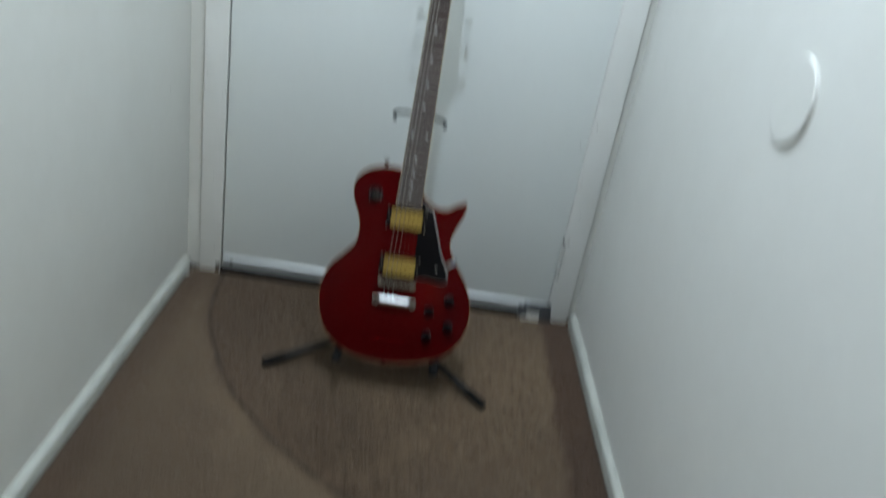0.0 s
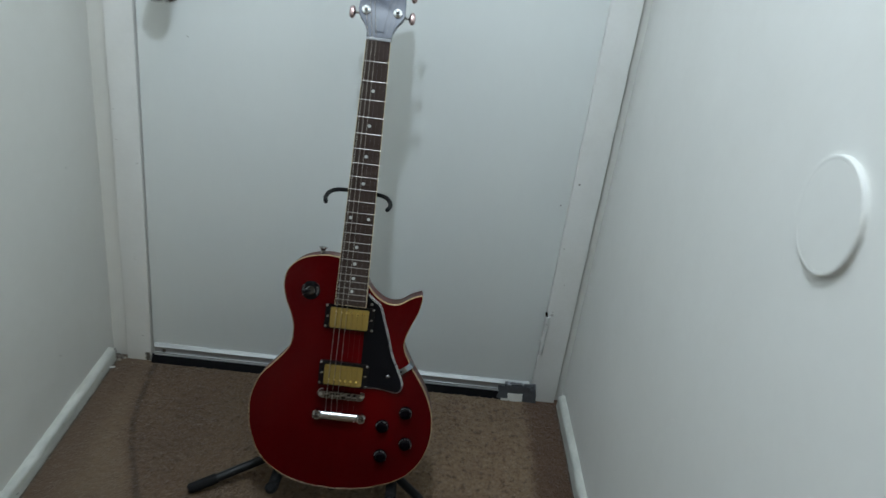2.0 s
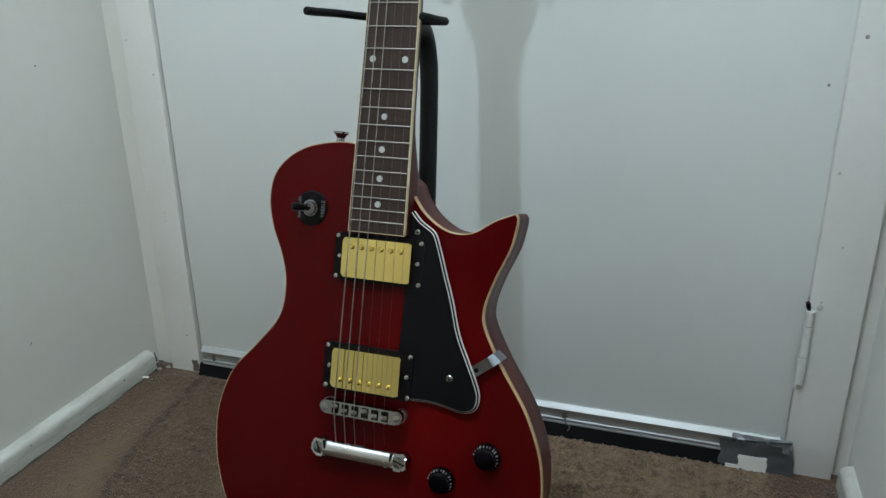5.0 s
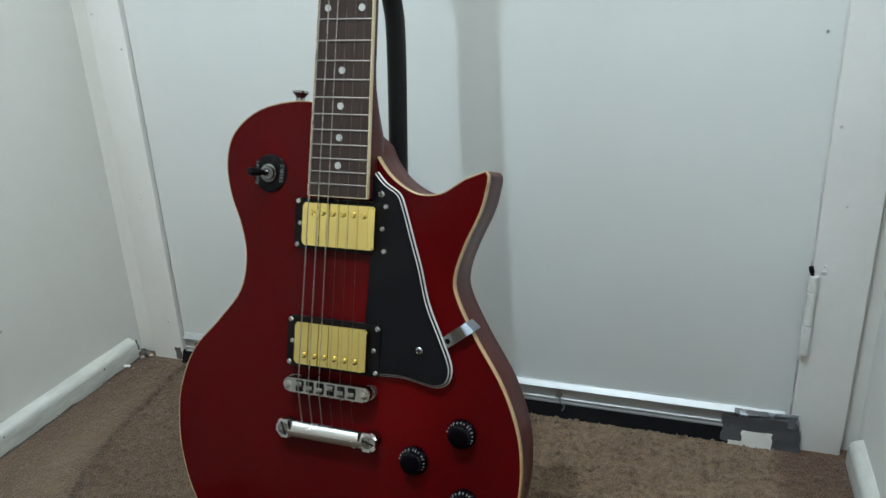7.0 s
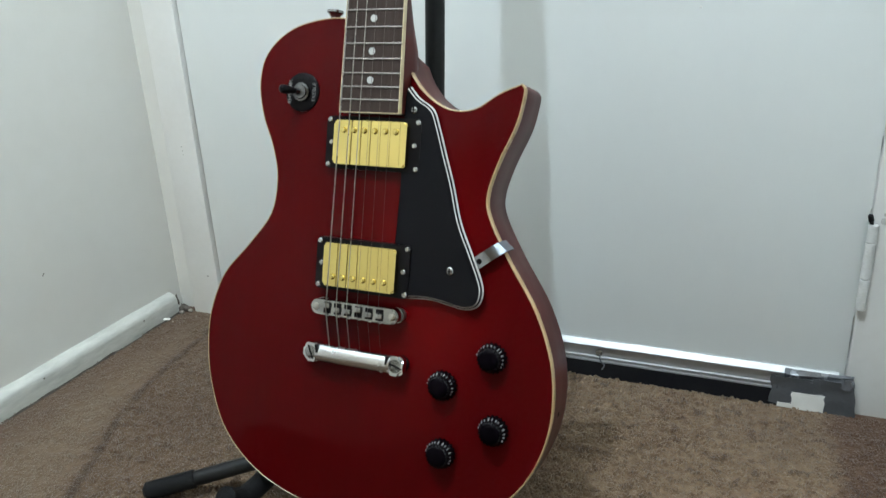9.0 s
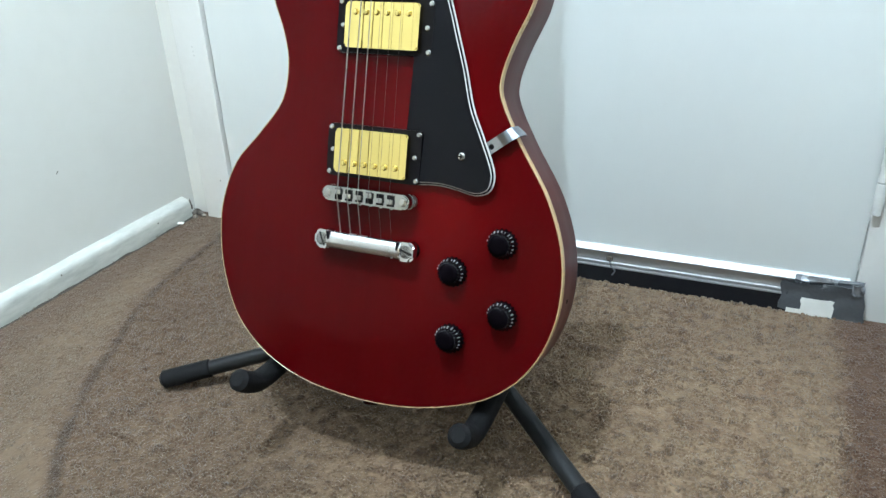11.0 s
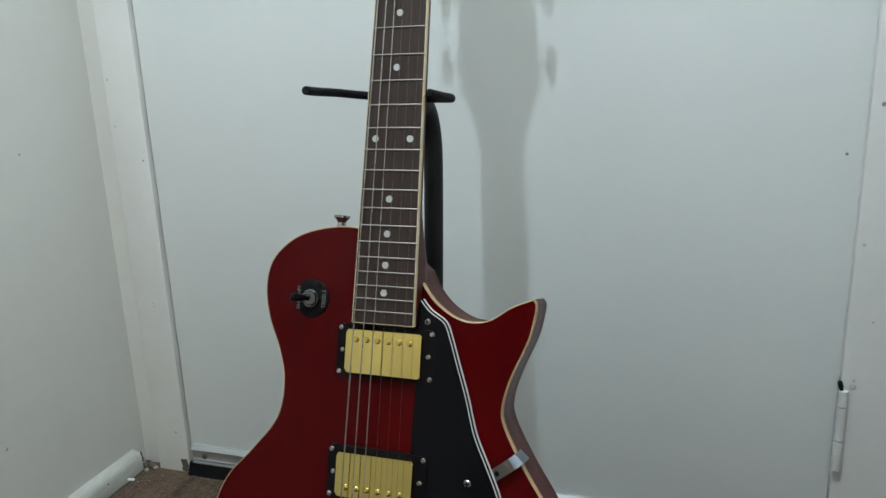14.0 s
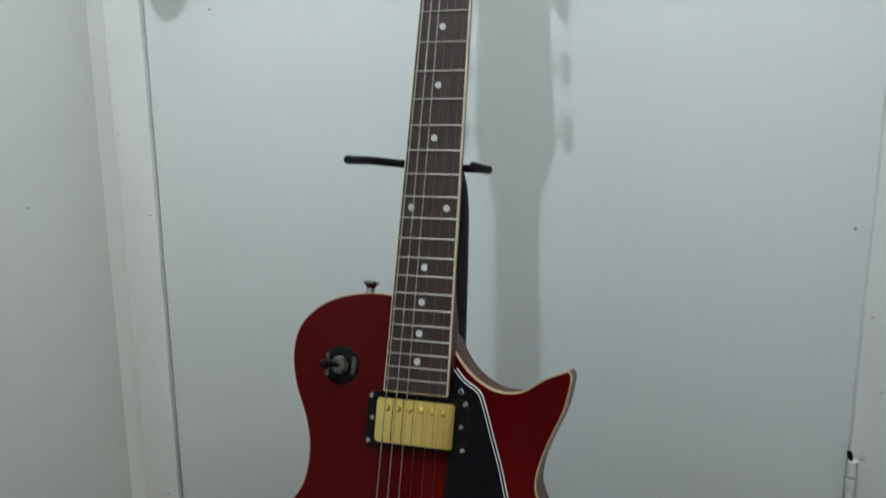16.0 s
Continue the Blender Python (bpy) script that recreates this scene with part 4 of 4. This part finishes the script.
# strings
GAUGE = (0.00058, 0.00050, 0.00042, 0.00016, 0.00013, 0.00011)
for i, u in enumerate(STR):
    nu = -0.0175 + 0.007 * i
    sgn = -1 if i < 3 else 1
    k = i if i < 3 else 5 - i
    post = [p for s, kk, p in POSTS if s == sgn and kk == k][0]
    pts_ = [(u, TV + 0.004, tw + 0.0085), (u, BV - 0.001, bwb + 0.0198), (nu, NUT + 0.001, 0.0022), tuple(post)]
    gpart("string", tube(pts_, GAUGE[i], 6, 1, cap=0.1), WIRE if i < 3 else PLAIN)

# knobs
rng_k = random.Random(44)
for u, v in ((0.1225, -0.2215), (0.0815, -0.2510), (0.1285, -0.2815), (0.0845, -0.3090)):
    w = top_w(u, v)
    kn = gpart("control_knob", lathe((u, v, w), (0, 0, 1), [(0, 0.0132), (0.0014, 0.0134), (0.0026, 0.0131), (0.0042, 0.0123), (0.0082, 0.0113), (0.0104, 0.0106), (0.0118, 0.0095), (0.0122, 0.0084)], 120, None, 20, 0.12), KNOBM, None, "black fluted control knob")
    gpart("cap", lathe((u, v, w + 0.0120), (0, 0, 1), [(0, 0.0086), (0.0008, 0.0080), (0.0016, 0.0062), (0.0020, 0.0035), (0.0021, 0.001)], 28), KNOBCAP, kn)
    # pale bars along the upper and right rim
    for k in range(13):
        a = radians(168 - 16 * k + rng_k.uniform(-3, 3))
        m = Matrix.Translation((u + 0.0113 * math.cos(a), v + 0.0113 * math.sin(a), w + 0.0084)) @ Matrix.Rotation(a, 4, "Z") @ Matrix.Rotation(radians(66), 4, "Y")
        bm = bmesh.new()
        bmesh.ops.create_cube(bm, size=1.0)
        size = (rng_k.uniform(0.0014, 0.0034) * (1.0 if k < 10 else 0.7), rng_k.uniform(0.0006, 0.0011), 0.0008, 1)
        bmesh.ops.transform(bm, matrix=m @ Matrix.Diagonal(size), verts=bm.verts)
        gpart("knob_mark", bm, KNOBMARK, kn, "pale mark on the knob's skirt")

# selector switch
su, sv = -0.0760, -0.0095
sw_ = top_w(su, sv)
sw = gpart("selector_switch", lathe((su, sv, sw_ - 0.001), (0, 0, 1), [(0, 0.0172), (0.0022, 0.0172), (0.0026, 0.0166), (0.0026, 0.008)], 40), BLACK, None, "three-way toggle on a black lettered washer")
gpart("nut_ring", lathe((su, sv, sw_ + 0.0012), (0, 0, 1), [(0, 0.0088), (0.003, 0.0085), (0.0034, 0.0066), (0.0045, 0.0060), (0.0046, 0.0030)], 28, None, 14, 0.05), DARKNUT, sw)
gpart("lever", tube([(su, sv, sw_ + 0.002), (su - 0.004, sv + 0.0002, sw_ + 0.010)], 0.0024, 12, 1), DARKNUT, sw)
gpart("tip", lathe((su - 0.0030, sv + 0.0002, sw_ + 0.0080), (-0.55, 0.02, 0.83), [(0, 0.0026), (0.004, 0.0033), (0.010, 0.0040), (0.0135, 0.0036), (0.0150, 0.002)], 18), BLACK, sw)


def lettering(text, u, v, w, size, parent):
    c = bpy.data.curves.new("lettering", "FONT")
    c.body, c.size, c.align_x, c.align_y = text, size, "CENTER", "CENTER"
    tmp = bpy.data.objects.new("lettering", c)
    me = bpy.data.meshes.new_from_object(tmp)
    bpy.data.objects.remove(tmp)
    me.transform(Matrix.Translation((u, v + V0, w)) @ Matrix.Rotation(radians(90), 4, "Z"))
    me.materials.append(MARK)
    ob = new("lettering", me)
    ob.parent = parent


lettering("TREBLE", su + 0.0126, sv, sw_ + 0.0018, 0.0052, sw)
lettering("RHYTHM", su - 0.0126, sv, sw_ + 0.0018, 0.0052, sw)


# strap buttons and jack
def strap_button(base, axis):
    b_ = gpart("strap_button", lathe(base, axis, [(0, 0.006), (0.001, 0.0045), (0.006, 0.0040), (0.0085, 0.0055), (0.0105, 0.0078), (0.0125, 0.0076), (0.0130, 0.004)], 20), NICKEL, None, "dark nickel strap button")
    return b_


strap_button((-0.0645, 0.0560, edge_w(0, 0.05) - 0.022), (0.02, 1, 0))
strap_button((-0.002, -0.3865, edge_w(0, -0.387) - 0.022), (0, -1, 0))
jw = edge_w(0, -0.27) - 0.023
jack = gpart("jack_plate", slab(rounded(-0.015, 0.015, -0.013, 0.013, 0.003), 0.0, 0.0016, 0.0004), BLACK, None, "dark output jack plate")
jack.data.transform(Matrix.Translation((0, -V0, 0)))
jack.data.transform(Matrix.Translation((0.1700, -0.262 + V0, jw)) @ Matrix.Rotation(radians(6), 4, "Z") @ Matrix.Rotation(radians(90), 4, "Y"))
gpart("jack_socket", lathe((0.171, -0.262, jw), (1, 0.1, 0), [(0, 0.007), (0.003, 0.007), (0.0035, 0.004)], 18), RUBBER, jack)

# ---- guitar stand ----
stand = thing("guitar_stand", (0.02, 1.72, 0.0), "black tubular steel guitar stand on the carpet", "guitar stand")
HUB = Vector((0.02, 1.738, 0.058))
part("upright", tube([(0.02, 1.733, 0.05), (0.02, 1.754, 0.22), (0.02, 1.776, 0.40), (0.02, 1.792, 0.534), (0.02, 1.790, 0.578), (0.02, 1.773, 0.603), (0.02, 1.740, 0.6130)], 0.0098, 18, 8), STANDM, stand)
part("hub", lathe((0.02, 1.730, 0.030), (0, 0.11, 1), [(0, 0.014), (0.003, 0.017), (0.070, 0.017), (0.075, 0.013)], 24), STANDM, stand)
yoke = part("yoke", tube([(-0.036, 1.637, 0.6282), (-0.040, 1.664, 0.6256), (-0.037, 1.699, 0.6222), (-0.022, 1.724, 0.6180), (0.02, 1.734, 0.6140), (0.056, 1.724, 0.6140), (0.069, 1.699, 0.6160), (0.0725, 1.668, 0.6192), (0.069, 1.640, 0.6240)], 0.0037, 14, 8), FOAM, stand, "rubber-covered neck yoke")
for foot in ((-0.262, 1.575, 0.012), (0.260, 1.531, 0.012), (0.02, 1.945, 0.012)):
    f = Vector(foot)
    d = (f - HUB)
    leg = part("leg", tube([HUB + d * 0.05, HUB + d * 0.45 + Vector((0, 0, 0.006)), f - d * 0.10 + Vector((0, 0, 0.001)), f - d * 0.02], 0.0088, 16, 6), STANDM, stand)
    part("rubber_foot", tube([f - d * 0.16 + Vector((0, 0, 0.002)), f], 0.0104, 16, 1), FOAM, leg)
for sgn in (-1, 1):
    arm = part("cradle_arm", tube([(0.02 + sgn * 0.010, 1.728, 0.100), (0.02 + sgn * 0.050, 1.700, 0.090), (0.02 + sgn * 0.098, 1.650, 0.081), (0.02 + sgn * 0.110, 1.600, 0.080), (0.02 + sgn * 0.111, 1.545, 0.080), (0.02 + sgn * 0.111, 1.515, 0.092)], 0.0060, 14, 6), STANDM, stand)
    part("pad", tube([(0.02 + sgn * 0.109, 1.615, 0.0795), (0.02 + sgn * 0.111, 1.545, 0.0795), (0.02 + sgn * 0.111, 1.522, 0.088), (0.02 + sgn * 0.111, 1.508, 0.100)], 0.0105, 16, 6), FOAM, arm)
settle(stand)


# ---- carpet pile ----
def carpet_pile(x0, x1, y0, y1, step):
    """Short leaning tufts; trodden patches lie lower."""
    rs = np.random.RandomState(7)
    xs, ys = np.meshgrid(np.arange(x0, x1, step), np.arange(y0, y1, step))
    xs, ys = xs.ravel(), ys.ravel()
    n = len(xs)
    xs = xs + rs.uniform(-0.5, 0.5, n) * step
    ys = ys + rs.uniform(-0.5, 0.5, n) * step
    tread = 0.5 + 0.5 * np.sin(xs * 9 + 2 * np.sin(ys * 5)) * np.sin(ys * 7 + 1.5 * np.sin(xs * 6))
    high = rs.uniform(0.0024, 0.0040, n) * (0.75 + 0.35 * tread)
    cell = 0.0095
    grid = rs.uniform(0, 1, (int((y1 - y0) / cell) + 3, int((x1 - x0) / cell) + 3))
    fx, fy = (xs - x0) / cell + 0.6, (ys - y0) / cell + 0.6
    jx, jy = np.clip(fx.astype(int), 0, grid.shape[1] - 2), np.clip(fy.astype(int), 0, grid.shape[0] - 2)
    tx, ty = np.clip(fx - jx, 0, 1), np.clip(fy - jy, 0, 1)
    lump = (grid[jy, jx] * (1 - tx) + grid[jy, jx + 1] * tx) * (1 - ty) + (grid[jy + 1, jx] * (1 - tx) + grid[jy + 1, jx + 1] * tx) * ty
    high *= 0.62 + 0.75 * np.clip((lump - 0.18) / 0.5, 0, 1)
    matted = np.clip((np.hypot(xs - 0.45, ys - 2.0) - 0.915) / 0.02, 0, 1)
    high = high * (1 - 0.35 * matted)
    a = rs.uniform(0, 2 * np.pi, n)
    swirl = 2.2 * np.sin(xs * 4) + 1.7 * np.sin(ys * 3.1)
    lean = rs.uniform(0.2, 0.9, n) * 0.0022
    tipx = xs + np.cos(swirl + rs.normal(0, 0.9, n)) * lean
    tipy = ys + np.sin(swirl + rs.normal(0, 0.9, n)) * lean
    r = rs.uniform(0.0023, 0.0035, n)
    co = np.zeros((n, 6, 3))
    for k in range(3):
        co[:, k, 0] = xs + np.cos(a + k * 2.0944) * r
        co[:, k, 1] = ys + np.sin(a + k * 2.0944) * r
        co[:, k, 2] = -0.003
        co[:, 3 + k, 0] = tipx + np.cos(a + k * 2.0944 + 0.5) * r * 0.68
        co[:, 3 + k, 1] = tipy + np.sin(a + k * 2.0944 + 0.5) * r * 0.68
        co[:, 3 + k, 2] = -0.003 + high
    i = np.arange(n)[:, None] * 6
    faces = (i + np.array([0, 1, 4, 3])).tolist() + (i + np.array([1, 2, 5, 4])).tolist() + (i + np.array([2, 0, 3, 5])).tolist() + (i + np.array([3, 4, 5])).tolist()
    me = bpy.data.meshes.new("carpet_pile")
    me.from_pydata(co.reshape(-1, 3).tolist(), [], faces)
    me.polygons.foreach_set("use_smooth", np.ones(len(me.polygons), dtype=bool))
    me.materials.append(CARPET)
    return tagged(new("carpet_pile", me), "short brown carpet tufts, trodden and soiled", "carpet", kind="stuff")


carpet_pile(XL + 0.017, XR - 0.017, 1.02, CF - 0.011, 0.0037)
